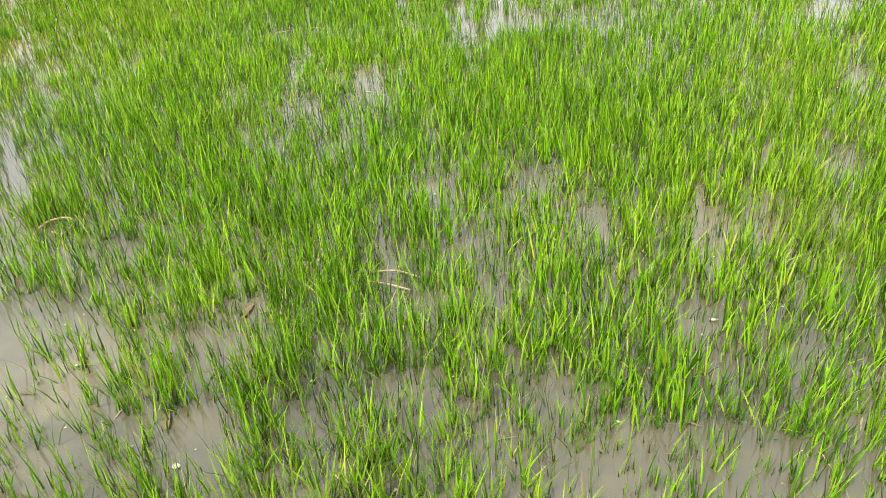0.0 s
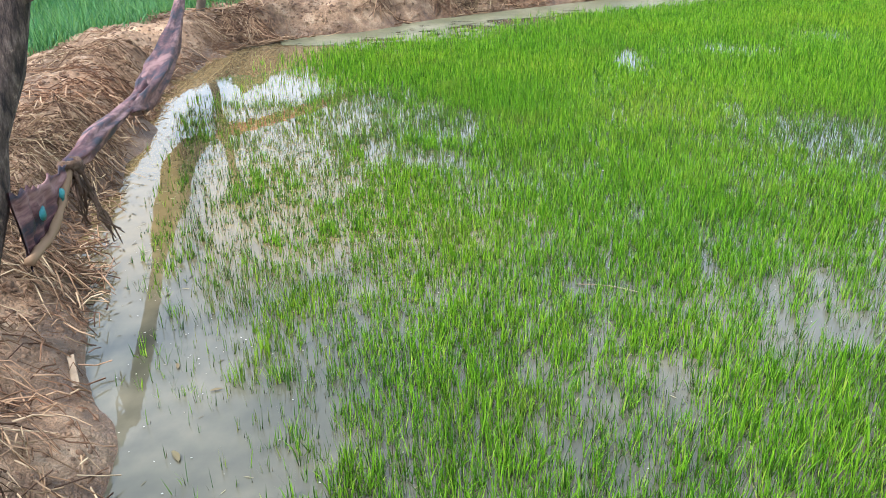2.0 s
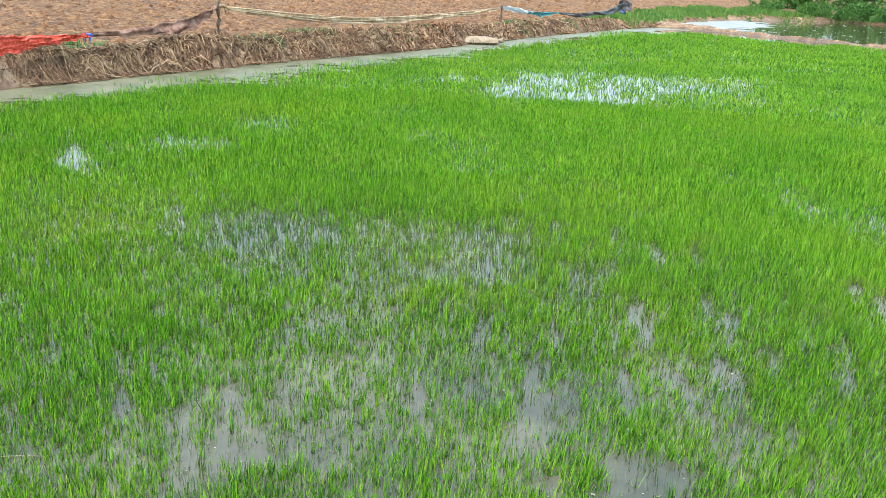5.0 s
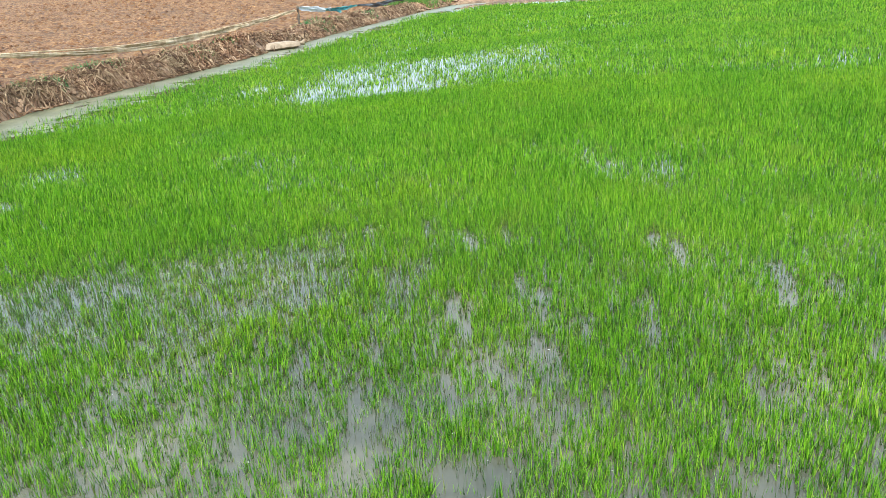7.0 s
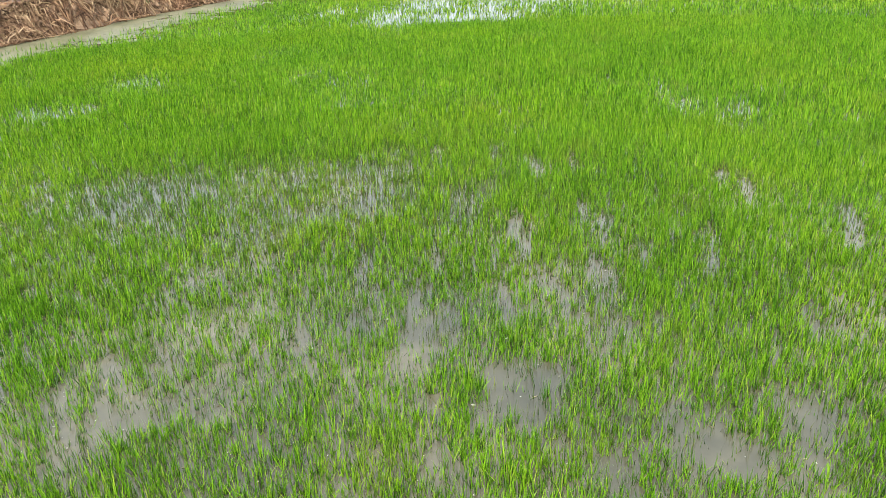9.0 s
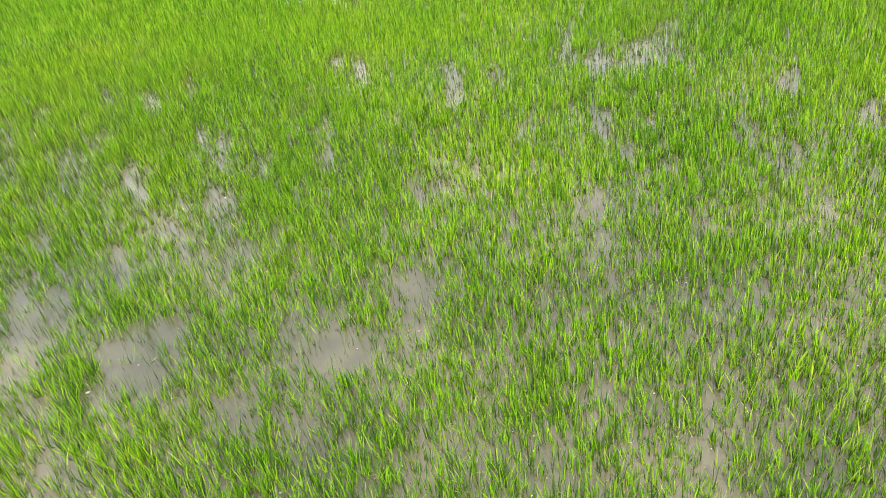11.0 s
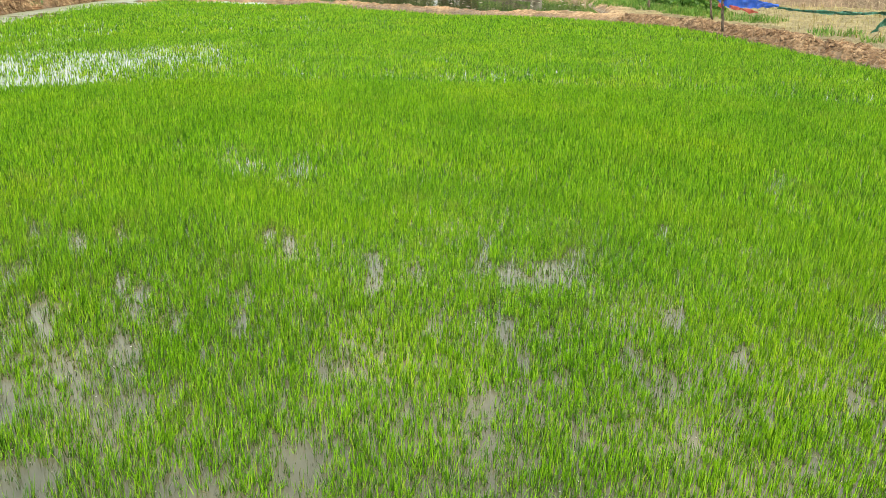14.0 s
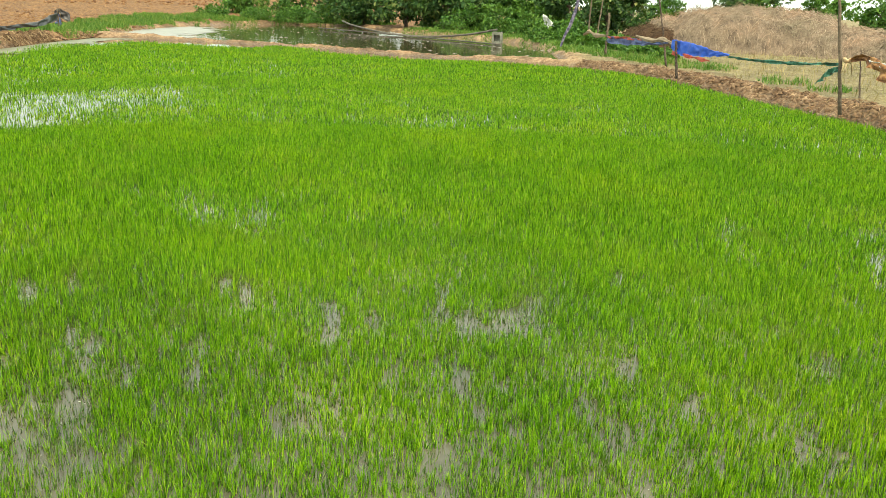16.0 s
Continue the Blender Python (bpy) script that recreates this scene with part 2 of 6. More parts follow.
CLOD = rough_mat("clod", (0.06, 0.022, 0.009), (0.17, 0.075, 0.027), (0.3, 0.168, 0.072), 3.0, 0.9, 0.7)
BUND_CLOD = rough_mat("bund_clod", (0.065, 0.034, 0.019), (0.165, 0.094, 0.052), (0.29, 0.185, 0.108), 5.0, 0.85, 0.7)
BARK = bark_mat()
STICK = rough_mat("weathered_stick", (0.072, 0.051, 0.036), (0.132, 0.099, 0.069), (0.204, 0.162, 0.120), 12.0, 0.85, 0.6, 0.008)
MAROON = cloth_mat("maroon_cloth", (0.01, 0.01, 0.022), (0.085, 0.03, 0.033), (0.23, 0.12, 0.108), 16.0, along=0.12)
RED = cloth_mat("red_net", (0.4, 0.03, 0.016), (0.62, 0.068, 0.034), (0.7, 0.16, 0.09), 30.0, weave=70.0)
BROWN_CLOTH = cloth_mat("brown_cloth", (0.11, 0.047, 0.03), (0.23, 0.115, 0.078), (0.33, 0.195, 0.14), 8.0)
BEIGE = cloth_mat("beige_cloth", (0.33, 0.22, 0.12), (0.48, 0.345, 0.2), (0.56, 0.44, 0.3), 6.0)
WHITE = cloth_mat("white_sheet", (0.450, 0.465, 0.480), (0.562, 0.570, 0.578), (0.622, 0.622, 0.615), 5.0)
TEAL = cloth_mat("teal_net", (0.015, 0.105, 0.120), (0.030, 0.195, 0.203), (0.075, 0.285, 0.285), 9.0)
BLACK = cloth_mat("black_sheet", (0.012, 0.012, 0.015), (0.03, 0.03, 0.035), (0.08, 0.075, 0.08), 6.0, 0.45)
BLUE = cloth_mat("blue_sheet", (0.008, 0.075, 0.5), (0.012, 0.1, 0.62), (0.03, 0.14, 0.7), 4.0, 0.55)
DARK_BLUE = cloth_mat("dark_blue_sheet", (0.015, 0.03, 0.12), (0.03, 0.06, 0.22), (0.08, 0.11, 0.3), 5.0, 0.5)
RED_PATCH = cloth_mat("red_patch", (0.338, 0.045, 0.030), (0.465, 0.068, 0.045), (0.525, 0.120, 0.083), 6.0)
GREEN_NET = cloth_mat("green_net", (0.015, 0.068, 0.045), (0.030, 0.143, 0.098), (0.075, 0.225, 0.150), 9.0)
RUST = cloth_mat("rust_net", (0.12, 0.045, 0.018), (0.27, 0.115, 0.04), (0.4, 0.21, 0.09), 9.0)
CORAL = cloth_mat("coral_rag", (0.33, 0.07, 0.035), (0.5, 0.14, 0.07), (0.6, 0.3, 0.19), 14.0)
PURPLE = cloth_mat("purple_wrap", (0.03, 0.028, 0.06), (0.085, 0.075, 0.14), (0.2, 0.185, 0.24), 9.0)
SACK = cloth_mat("sack_cloth", (0.2, 0.145, 0.09), (0.28, 0.205, 0.135), (0.33, 0.255, 0.175), 6.0)
CONCRETE = rough_mat("concrete", (0.120, 0.132, 0.102), (0.204, 0.210, 0.180), (0.276, 0.276, 0.240), 4.0)
HOSE = rough_mat("black_hose", (0.05, 0.045, 0.04), (0.1, 0.09, 0.075), (0.2, 0.17, 0.14), 3.0, 0.6)
SHELL = leaf_mat("pale_flake", [(0.0, (0.210, 0.198, 0.144)), (1.0, (0.420, 0.420, 0.384))], 0.1, 0.5)
ROT = leaf_mat("drowned_leaf", [(0.0, (0.05, 0.04, 0.02)), (0.6, (0.14, 0.115, 0.06)), (1.0, (0.3, 0.27, 0.16))], 0.1, 0.6)

rng = np.random.default_rng(7)


# ---- mesh helpers ----
def quad_mesh(name, verts, quads, mat, tris=None, smooth=False):
    """A mesh from arrays of corners and faces."""
    me = bpy.data.meshes.new(name)
    nq, nt_ = len(quads), 0 if tris is None else len(tris)
    me.vertices.add(len(verts))
    me.vertices.foreach_set("co", np.asarray(verts, np.float32).ravel())
    loops = np.asarray(quads, np.int32).ravel()
    starts = np.arange(nq, dtype=np.int32) * 4
    if nt_:
        starts = np.r_[starts, nq * 4 + np.arange(nt_, dtype=np.int32) * 3]
        loops = np.r_[loops, np.asarray(tris, np.int32).ravel()]
    me.loops.add(len(loops))
    me.loops.foreach_set("vertex_index", loops)
    me.polygons.add(nq + nt_)
    me.polygons.foreach_set("loop_start", starts.astype(np.int32))
    me.update(calc_edges=True)
    me.validate()
    me.materials.append(mat)
    if smooth:
        me.polygons.foreach_set("use_smooth", np.ones(nq + nt_, bool))
    return me


def empty(name, x, y, z):
    e = new(name)
    e.location = (x, y, z)
    return e


def child(ob, parent, label=""):
    ob.parent = parent
    ob.matrix_parent_inverse = Matrix.Translation(parent.location).inverted()
    return tagged(ob, label) if label else ob


def vnoise(x, y, seed=0):
    """Smooth value noise on a unit lattice, -1 to 1."""
    xi, yi = np.floor(x).astype(np.int64), np.floor(y).astype(np.int64)
    fx, fy = x - xi, y - yi
    fx, fy = fx * fx * (3 - 2 * fx), fy * fy * (3 - 2 * fy)

    def h(a, b):
        n = (a * 374761393 + b * 668265263 + seed * 1442695041) & 0x7FFFFFFF
        n = ((n ^ (n >> 13)) * 1274126177) & 0x7FFFFFFF
        return ((n ^ (n >> 16)) & 0xFFFF) / 32767.5 - 1

    return (h(xi, yi) * (1 - fx) + h(xi + 1, yi) * fx) * (1 - fy) + (h(xi, yi + 1) * (1 - fx) + h(xi + 1, yi + 1) * fx) * fy


def tube(points, radii, sides=7, wob=0.0, seed=0, flat=None):
    """Rings round a line: corners and quads. flat: widening of each ring along the level axis."""
    r_ = random.Random(seed)
    pts = [Vector(p) for p in points]
    vs, qs = [], []
    for i, p in enumerate(pts):
        d = (pts[min(i + 1, len(pts) - 1)] - pts[max(i - 1, 0)]).normalized()
        side = d.cross(Vector((0, 0, 1)))
        side = side.normalized() if side.length > 1e-3 else Vector((1, 0, 0))
        up = side.cross(d).normalized()
        f = flat[i] if flat else 1.0
        for k in range(sides):
            a = 2 * math.pi * k / sides
            q = radii[i] * (1 + wob * r_.uniform(-1, 1))
            vs.append(p + side * (math.cos(a) * q * f) + up * (math.sin(a) * q))
    for i in range(len(pts) - 1):
        for k in range(sides):
            a, b = i * sides + k, i * sides + (k + 1) % sides
            qs.append((a, b, b + sides, a + sides))
    n = len(vs)
    vs += [pts[0], pts[-1]]
    ts = [(n, (k + 1) % sides, k) for k in range(sides)] + [(n + 1, (len(pts) - 1) * sides + k, (len(pts) - 1) * sides + (k + 1) % sides) for k in range(sides)]
    return np.array([tuple(v) for v in vs]), qs, ts


def tube_ob(name, points, radii, mat, sides=8, wob=0.06, seed=0, flat=None):
    v, q, t = tube(points, radii, sides, wob, seed, flat)
    return new(name, quad_mesh(name, v, q, mat, t, smooth=True))


def smooth_line(points, n):
    """n places evenly along a Catmull-Rom line through the points."""
    p = np.array(points, float)
    p = np.vstack([2 * p[0] - p[1], p, 2 * p[-1] - p[-2]])
    out = []
    for u in np.linspace(0, len(points) - 1 - 1e-6, n):
        i, f = int(u), u - int(u)
        a, b, c, d = p[i], p[i + 1], p[i + 2], p[i + 3]
        out.append(0.5 * (2 * b + (c - a) * f + (2 * a - 5 * b + 4 * c - d) * f * f + (3 * b - a - 3 * c + d) * f ** 3))
    return np.array(out)


def blades(roots, length, width, lean, bend, heading, segs, z0=0.0):
    """Tapering bent blades: corners, quads and tips, one island a blade. roots n x 3, the rest n long."""
    n = len(roots)
    d = np.stack([np.cos(heading), np.sin(heading), 0 * heading], 1)
    turn = heading + rng.uniform(0.6, 2.5, n)
    s = np.stack([np.cos(turn), np.sin(turn), 0 * turn], 1)
    vs = np.zeros((n, 2 * segs + 1, 3))
    for k in range(segs + 1):
        f = k / segs
        out = length * (np.sin(lean) * f + bend * f * f * 0.55)
        up = length * (np.cos(lean) * f - 0.35 * bend * f * f)
        c = roots + d * out[:, None] + np.array([0, 0, 1.0]) * up[:, None]
        w = width * (0.75 + 0.5 * f - 1.25 * f * f + 0.0) * 0.5
        if k < segs:
            vs[:, 2 * k], vs[:, 2 * k + 1] = c - s * w[:, None], c + s * w[:, None]
        else:
            vs[:, 2 * k] = c
    base = np.arange(n)[:, None] * (2 * segs + 1)
    quads = np.concatenate([base + np.array([2 * k, 2 * k + 1, 2 * k + 3, 2 * k + 2]) for k in range(segs - 1)]) if segs > 1 else np.zeros((0, 4), int)
    tris = base + np.array([2 * segs - 2, 2 * segs - 1, 2 * segs])
    return vs.reshape(-1, 3), quads, tris


def joined(name, sets, mat):
    vs, qs, ts, off = [], [], [], 0
    for v, q, t in sets:
        vs.append(v)
        qs.append(np.asarray(q).reshape(-1, 4) + off)
        ts.append(np.asarray(t).reshape(-1, 3) + off)
        off += len(v)
    return quad_mesh(name, np.concatenate(vs), np.concatenate(qs), mat, np.concatenate(ts))


# ---- the plan: the flooded seedbed, the banks round it, the pond ----
# x, y of the water's edge, height and width of the bank behind it
EDGE = [(-0.15, 0.9, 0.22, 0.9), (-0.6, 0.6, 0.22, 0.9), (-1.3, 0.33, 0.26, 0.9), (-3.4, -0.28, 0.28, 0.9), (-6.0, -0.62, 0.32, 1.0), (-7.6, -0.40, 0.36, 1.1),
        (-8.4, 0.65, 0.38, 1.0), (-10.0, 2.8, 0.38, 1.0), (-11.5, 6.0, 0.36, 1.0), (-12.9, 8.9, 0.38, 1.0), (-14.2, 12.4, 0.38, 1.0), (-16.1, 16.4, 0.32, 1.0),
        (-18.4, 21.0, 0.32, 1.0), (-21.6, 28.5, 0.30, 1.0), (-22.9, 32.3, 0.22, 0.8)]
EDGE += [(-19.5, 32.9, 0.09, 0.3), (-14.4, 32.4, 0.09, 0.3), (-10.6, 30.9, 0.09, 0.3), (-5.6, 29.1, 0.1, 0.35), (-1.3, 28.0, 0.18, 0.6),
         (0.6, 26.6, 0.2, 0.6), (1.9, 24.6, 0.2, 0.6), (3.4, 21.1, 0.2, 0.6), (5.2, 16.9, 0.2, 0.6), (6.8, 13.0, 0.22, 0.7), (7.6, 8.0, 0.26, 1.0),
         (7.0, 4.5, 0.25, 0.9), (5.0, 2.7, 0.25, 0.9), (3.2, 2.0, 0.22, 0.9), (2.1, 1.5, 0.2, 0.9), (0.9, 1.2, 0.2, 0.9)]
SHORE = [(-24.2, 34.3), (-27.5, 42.0), (-30.5, 52.0), (-30.0, 62.0), (-24.0, 64.0), (-18.0, 57.0), (-13.0, 51.0), (-9.4, 48.4), (-6.2, 44.0), (-4.0, 38.5), (-2.4, 32.0),
         (-1.9, 29.4), (-5.6, 30.0), (-10.6, 31.7), (-14.4, 33.2), (-19.5, 33.7)]


def inside(px, py, poly):
    res = np.zeros(px.shape, bool)
    for (x0, y0), (x1, y1) in zip(poly, poly[1:] + poly[:1]):
        cross = (y0 > py) != (y1 > py)
        res ^= cross & (px < (x1 - x0) * (py - y0) / ((y1 - y0) or 1e-9) + x0)
    return res


def to_edge(px, py, poly):
    """Distance to a closed line, and the values of its corners carried along it."""
    best, carry = np.full(px.shape, 1e9), [np.zeros(px.shape) for _ in poly[0][2:]]
    for a, b in zip(poly, poly[1:] + poly[:1]):
        dx, dy = b[0] - a[0], b[1] - a[1]
        f = np.clip(((px - a[0]) * dx + (py - a[1]) * dy) / (dx * dx + dy * dy), 0, 1)
        dist = np.hypot(px - a[0] - f * dx, py - a[1] - f * dy)
        near = dist < best
        best = np.where(near, dist, best)
        for n, c in enumerate(carry):
            carry[n] = np.where(near, a[2 + n] + f * (b[2 + n] - a[2 + n]), c)
    return best, carry


def step(a, b, x):
    f = np.clip((x - a) / (b - a), 0, 1)
    return f * f * (3 - 2 * f)


FIELD_XY = [e[:2] for e in EDGE]


def relief(px, py):
    """Height of the ground, and its shares of mud and of pale soil."""
    wob = 0.16 * vnoise(px * 1.3, py * 1.3, 3) + 0.09 * vnoise(px * 4.1, py * 4.1, 4)
    d, (bh, bw) = to_edge(px, py, EDGE)
    wob *= 0.25 + 0.75 * step(0.12, 0.22, bh)
    d = np.where(inside(px, py, FIELD_XY), -d, d) + wob * 0.8
    rough = 0.5 * vnoise(px * 3, py * 3, 5) + 0.3 * vnoise(px * 8, py * 8, 6) + 0.25 * np.abs(vnoise(px * 15, py * 15, 7)) + 0.16 * vnoise(px * 31, py * 31, 12)
    land = 0.2 + 0.075 * rough + 0.03 * vnoise(px * 0.5, py * 0.5, 8) + 0.085 * np.clip(-30 - px, 0, 90)
    bank = bh * (1 + 0.18 * vnoise(px * 0.9, py * 0.9, 9)) + 0.1 * rough * np.minimum(1, bh / 0.2) ** 2
    back = step(bw * 0.9, bw * 1.5, d)
    z = -0.10 + (bank + 0.10) * step(-0.14, 0.46, d)
    z = z * (1 - back) + land * back
    pd, _ = to_edge(px, py, [(*s, 0) for s in SHORE])
    pd = np.where(inside(px, py, SHORE), -pd, pd) + wob
    wet = step(0.5, -0.25, pd)
    z = z * (1 - wet) - 0.3 * wet
    mud = np.maximum(1 - step(bw * 1.0, bw * 1.7, d), step(1.2, 0.2, pd))
    pale = step(-3.0, 1.0, px - (-2.0 - 0.2 * (py - 20)) + 2 * vnoise(px * 0.4, py * 0.4, 11)) * step(6, 12, py)
    return z, mud, pale


def ground_sheet():
    xs = np.r_[-1600, -700, -300, -150, -90, -60, np.arange(-45, -26, 0.8), np.arange(-26, -14, 0.16), np.arange(-14, -9, 0.09), np.arange(-9, 0.2, 0.055), np.arange(0.2, 2.5, 0.09), np.arange(2.5, 9, 0.14), np.arange(9, 22, 0.8), 26, 35, 60, 120, 300, 700, 1600]
    ys = np.r_[-1600, -500, -150, -60, -25, np.arange(-14, -4, 0.8), np.arange(-4, -1.8, 0.11), np.arange(-1.8, 1.2, 0.05), np.arange(1.2, 9, 0.1), np.arange(9, 20, 0.14), np.arange(20, 27, 0.22), np.arange(27, 34.4, 0.1), np.arange(34.4, 36, 0.25), np.arange(36, 68, 1.0), 75, 90, 130, 250, 600, 1600]
    gx, gy = np.meshgrid(xs, ys)
    z, mud, pale = relief(gx, gy)
    nx, ny = len(xs), len(ys)
    i = (np.arange(ny - 1)[:, None] * nx + np.arange(nx - 1)).ravel()
    me = quad_mesh("ground", np.stack([gx.ravel(), gy.ravel(), z.ravel()], 1), np.stack([i, i + 1, i + nx + 1, i + nx], 1), GROUND, smooth=True)
    damp = step(0.16, 0.03, z + 0.05 * vnoise(gx * 5, gy * 5, 15))
    for key, val in (("mud", mud), ("pale", pale), ("wet", damp)):
        at = me.attributes.new(key, "FLOAT", "POINT")
        at.data.foreach_set("value", val.ravel().astype(np.float32))
    return tagged(new("ground", me), "red-brown ploughed soil and muddy field banks", "ground", kind="structure")


def water_sheet(name, x0, y0, x1, y1, z, mat, label):
    xs, ys = np.linspace(x0, x1, 120), np.linspace(y0, y1, 120)
    gx, gy = np.meshgrid(xs, ys)
    i = (np.arange(119)[:, None] * 120 + np.arange(119)).ravel()
    me = quad_mesh(name, np.stack([gx.ravel(), gy.ravel(), np.full(gx.size, z)], 1), np.stack([i, i + 1, i + 121, i + 120], 1), mat)
    d, _ = to_edge(gx, gy, EDGE)
    at = me.attributes.new("shoal", "FLOAT", "POINT")
    at.data.foreach_set("value", (step(2.2, 0.6, d) * step(-1.2, -2.4, gx) * step(-8.4, -6.8, gx) * step(6, 2, gy)).ravel().astype(np.float32))
    return tagged(new(name, me), label, "water", kind="structure")


ground_sheet()
water_sheet("water", -25, -2.0, 9, 33.2, 0.0, WATER, "shallow muddy water flooding the rice seedbed")
water_sheet("water_pond", -34, 33.2, 1, 68, 0.0, POND, "still brown pond water behind the far bank")


def silt_film():
    """Pale scum and silt that has settled on the water along the long bank, ragged towards the rice."""
    m, nv = 800, 36
    line = smooth_line([(*e[:2], 0) for e in EDGE[5:15]], m)[:, :2]
    d = np.gradient(line, axis=0)
    nrm = np.stack([d[:, 1], -d[:, 0]], 1) / np.linalg.norm(d, axis=1)[:, None]
    v = np.linspace(-0.35, 1.9, nv)
    p = line[:, None] + nrm[:, None] * v[None, :, None]
    x, y = p[..., 0], p[..., 1]
    # solid by the bank, then breaking up into rafts
    here = 0.9 - 0.85 * np.clip(v, 0, 2)[None] + 0.5 * vnoise(x * 0.8, y * 0.8, 81) + 0.35 * vnoise(x * 2.6, y * 2.6, 82) + 0.35 * vnoise(x * 8, y * 8, 83)
    here -= 1.6 * (1 - step(0, 113, np.arange(m) * 1.6))[:, None]
    i = (np.arange(m - 1)[:, None] * nv + np.arange(nv - 1)).ravel()
    q = np.stack([i, i + 1, i + nv + 1, i + nv], 1)
    q = q[here.ravel()[q].max(1) > -0.25]
    vs = np.concatenate([p.reshape(-1, 2), np.full((m * nv, 1), 0.004)], 1)
    me = quad_mesh("water_scum", vs, q, SCUM, smooth=True)
    at = me.attributes.new("cover", "FLOAT", "POINT")
    at.data.foreach_set("value", np.clip(0.5 + here, 0, 1).ravel().astype(np.float32))
    return tagged(new("water_scum", me), "pale grey-green scum on water along the bank", "scum", kind="structure")


silt_film()

# ---- rice: where it is thin ----
THIN = []


def thin(x, y, a, b, degrees, keep):
    """An oval of open water in the rice, of which that share of seedlings still stands."""
    THIN.append((x, y, max(a, 0.06), max(b, 0.06), radians(degrees), keep))


thin(-3.31, 3.93, 0.91, 0.67, 160, 0.30)
thin(-2.41, 4.91, 0.98, 0.73, 127, 0.30)
thin(-1.89, 3.76, 0.62, 0.48, -120, 0.40)
thin(-2.58, 4.50, 1.60, 1.29, -111, 0.48)
thin(-0.98, 5.58, 1.12, 0.50, 116, 0.72)
thin(-3.93, 2.95, 1.17, 0.51, 170, 0.75)
thin(-7.96, 10.15, 1.69, 0.52, 136, 0.18)
thin(-7.08, 11.18, 1.32, 0.76, 109, 0.16)
thin(-7.52, 13.49, 1.63, 0.75, 114, 0.20)
thin(-6.15, 13.87, 1.13, 0.45, 112, 0.45)
thin(-11.17, 15.67, 1.36, 0.66, -67, 0.40)
thin(-9.89, 10.47, 0.79, 0.47, 126, 0.40)
thin(-12.60, 16.22, 1.25, 0.52, 124, 0.50)
thin(-6.44, 4.33, 0.58, 0.37, 165, 0.25)
thin(-6.25, 4.74, 0.50, 0.22, 159, 0.25)
thin(-7.05, 5.62, 0.48, 0.41, 147, 0.25)
thin(-6.17, 3.39, 0.65, 0.15, 168, 0.08)
thin(-7.12, 3.56, 0.44, 0.10, 168, 0.30)
thin(-6.37, 3.78, 0.36, 0.24, 173, 0.40)
thin(-7.17, 3.07, 0.37, 0.21, 178, 0.40)
thin(-8.32, 4.83, 0.50, 0.32, 164, 0.35)
thin(-7.13, 7.44, 0.59, 0.42, 130, 0.45)
thin(-5.05, 6.98, 0.80, 0.35, 137, 0.50)
thin(-5.57, 6.84, 0.53, 0.25, 140, 0.50)
thin(-4.21, 6.44, 0.38, 0.29, 110, 0.50)
thin(-5.20, 10.08, 0.67, 0.38, 107, 0.45)
thin(-1.85, 8.00, 0.41, 0.19, 104, 0.55)
thin(-1.36, 7.84, 0.44, 0.15, 109, 0.50)
thin(-3.75, 3.46, 0.59, 0.15, 162, 0.40)
thin(-3.41, 4.31, 0.46, 0.15, 152, 0.30)
thin(-3.00, 4.02, 0.47, 0.14, 153, 0.30)
thin(-2.80, 3.52, 0.30, 0.08, 157, 0.22)
thin(-3.17, 3.83, 0.75, 0.48, 158, 0.60)
thin(-2.16, 4.75, 0.55, 0.13, 140, 0.18)
thin(-2.64, 5.09, 0.28, 0.22, 118, 0.45)
thin(-2.16, 5.12, 0.48, 0.28, 130, 0.42)
thin(-2.18, 4.11, 0.37, 0.22, 145, 0.38)
thin(-1.93, 5.23, 0.50, 0.21, 131, 0.48)
thin(-1.91, 3.36, 0.19, 0.18, -156, 0.40)
thin(-1.65, 3.55, 0.23, 0.16, 150, 0.45)
thin(-1.16, 3.76, 1.32, 0.90, -118, 0.40)
thin(-1.12, 3.55, 0.23, 0.06, 145, 0.08)
thin(-1.37, 4.10, 0.43, 0.04, 140, 0.15)
thin(-1.02, 3.75, 0.24, 0.11, 139, 0.15)
thin(-1.28, 3.38, 0.24, 0.07, 149, 0.18)
thin(-1.33, 3.05, 0.22, 0.09, 156, 0.15)
thin(-1.48, 2.90, 0.24, 0.07, 159, 0.10)
thin(-1.47, 2.76, 0.27, 0.05, 160, 0.15)
thin(-1.12, 2.79, 0.17, 0.14, -169, 0.10)
thin(-1.09, 2.62, 0.18, 0.12, 170, 0.15)
thin(-0.94, 3.06, 0.18, 0.10, 152, 0.25)
thin(-0.75, 3.88, 0.24, 0.17, 124, 0.10)
thin(-0.77, 4.09, 0.20, 0.09, 129, 0.15)
thin(-0.98, 4.82, 0.24, 0.05, 127, 0.08)
thin(-0.50, 4.53, 0.19, 0.07, 122, 0.12)
thin(-0.35, 4.39, 0.19, 0.08, 118, 0.18)
thin(-0.84, 5.32, 0.30, 0.08, 121, 0.28)
thin(-0.60, 4.28, 0.20, 0.09, 124, 0.28)
thin(-0.20, 3.87, 0.22, 0.15, -99, 0.06)
thin(-0.16, 4.31, 0.22, 0.12, 112, 0.28)
thin(-0.50, 5.13, 0.19, 0.07, 115, 0.38)
thin(-0.06, 4.57, 0.18, 0.06, 115, 0.32)
thin(-1.63, 2.53, 0.18, 0.05, 166, 0.15)
thin(-1.98, 2.62, 0.22, 0.03, 165, 0.35)
thin(-2.19, 2.39, 0.23, 0.04, 170, 0.28)
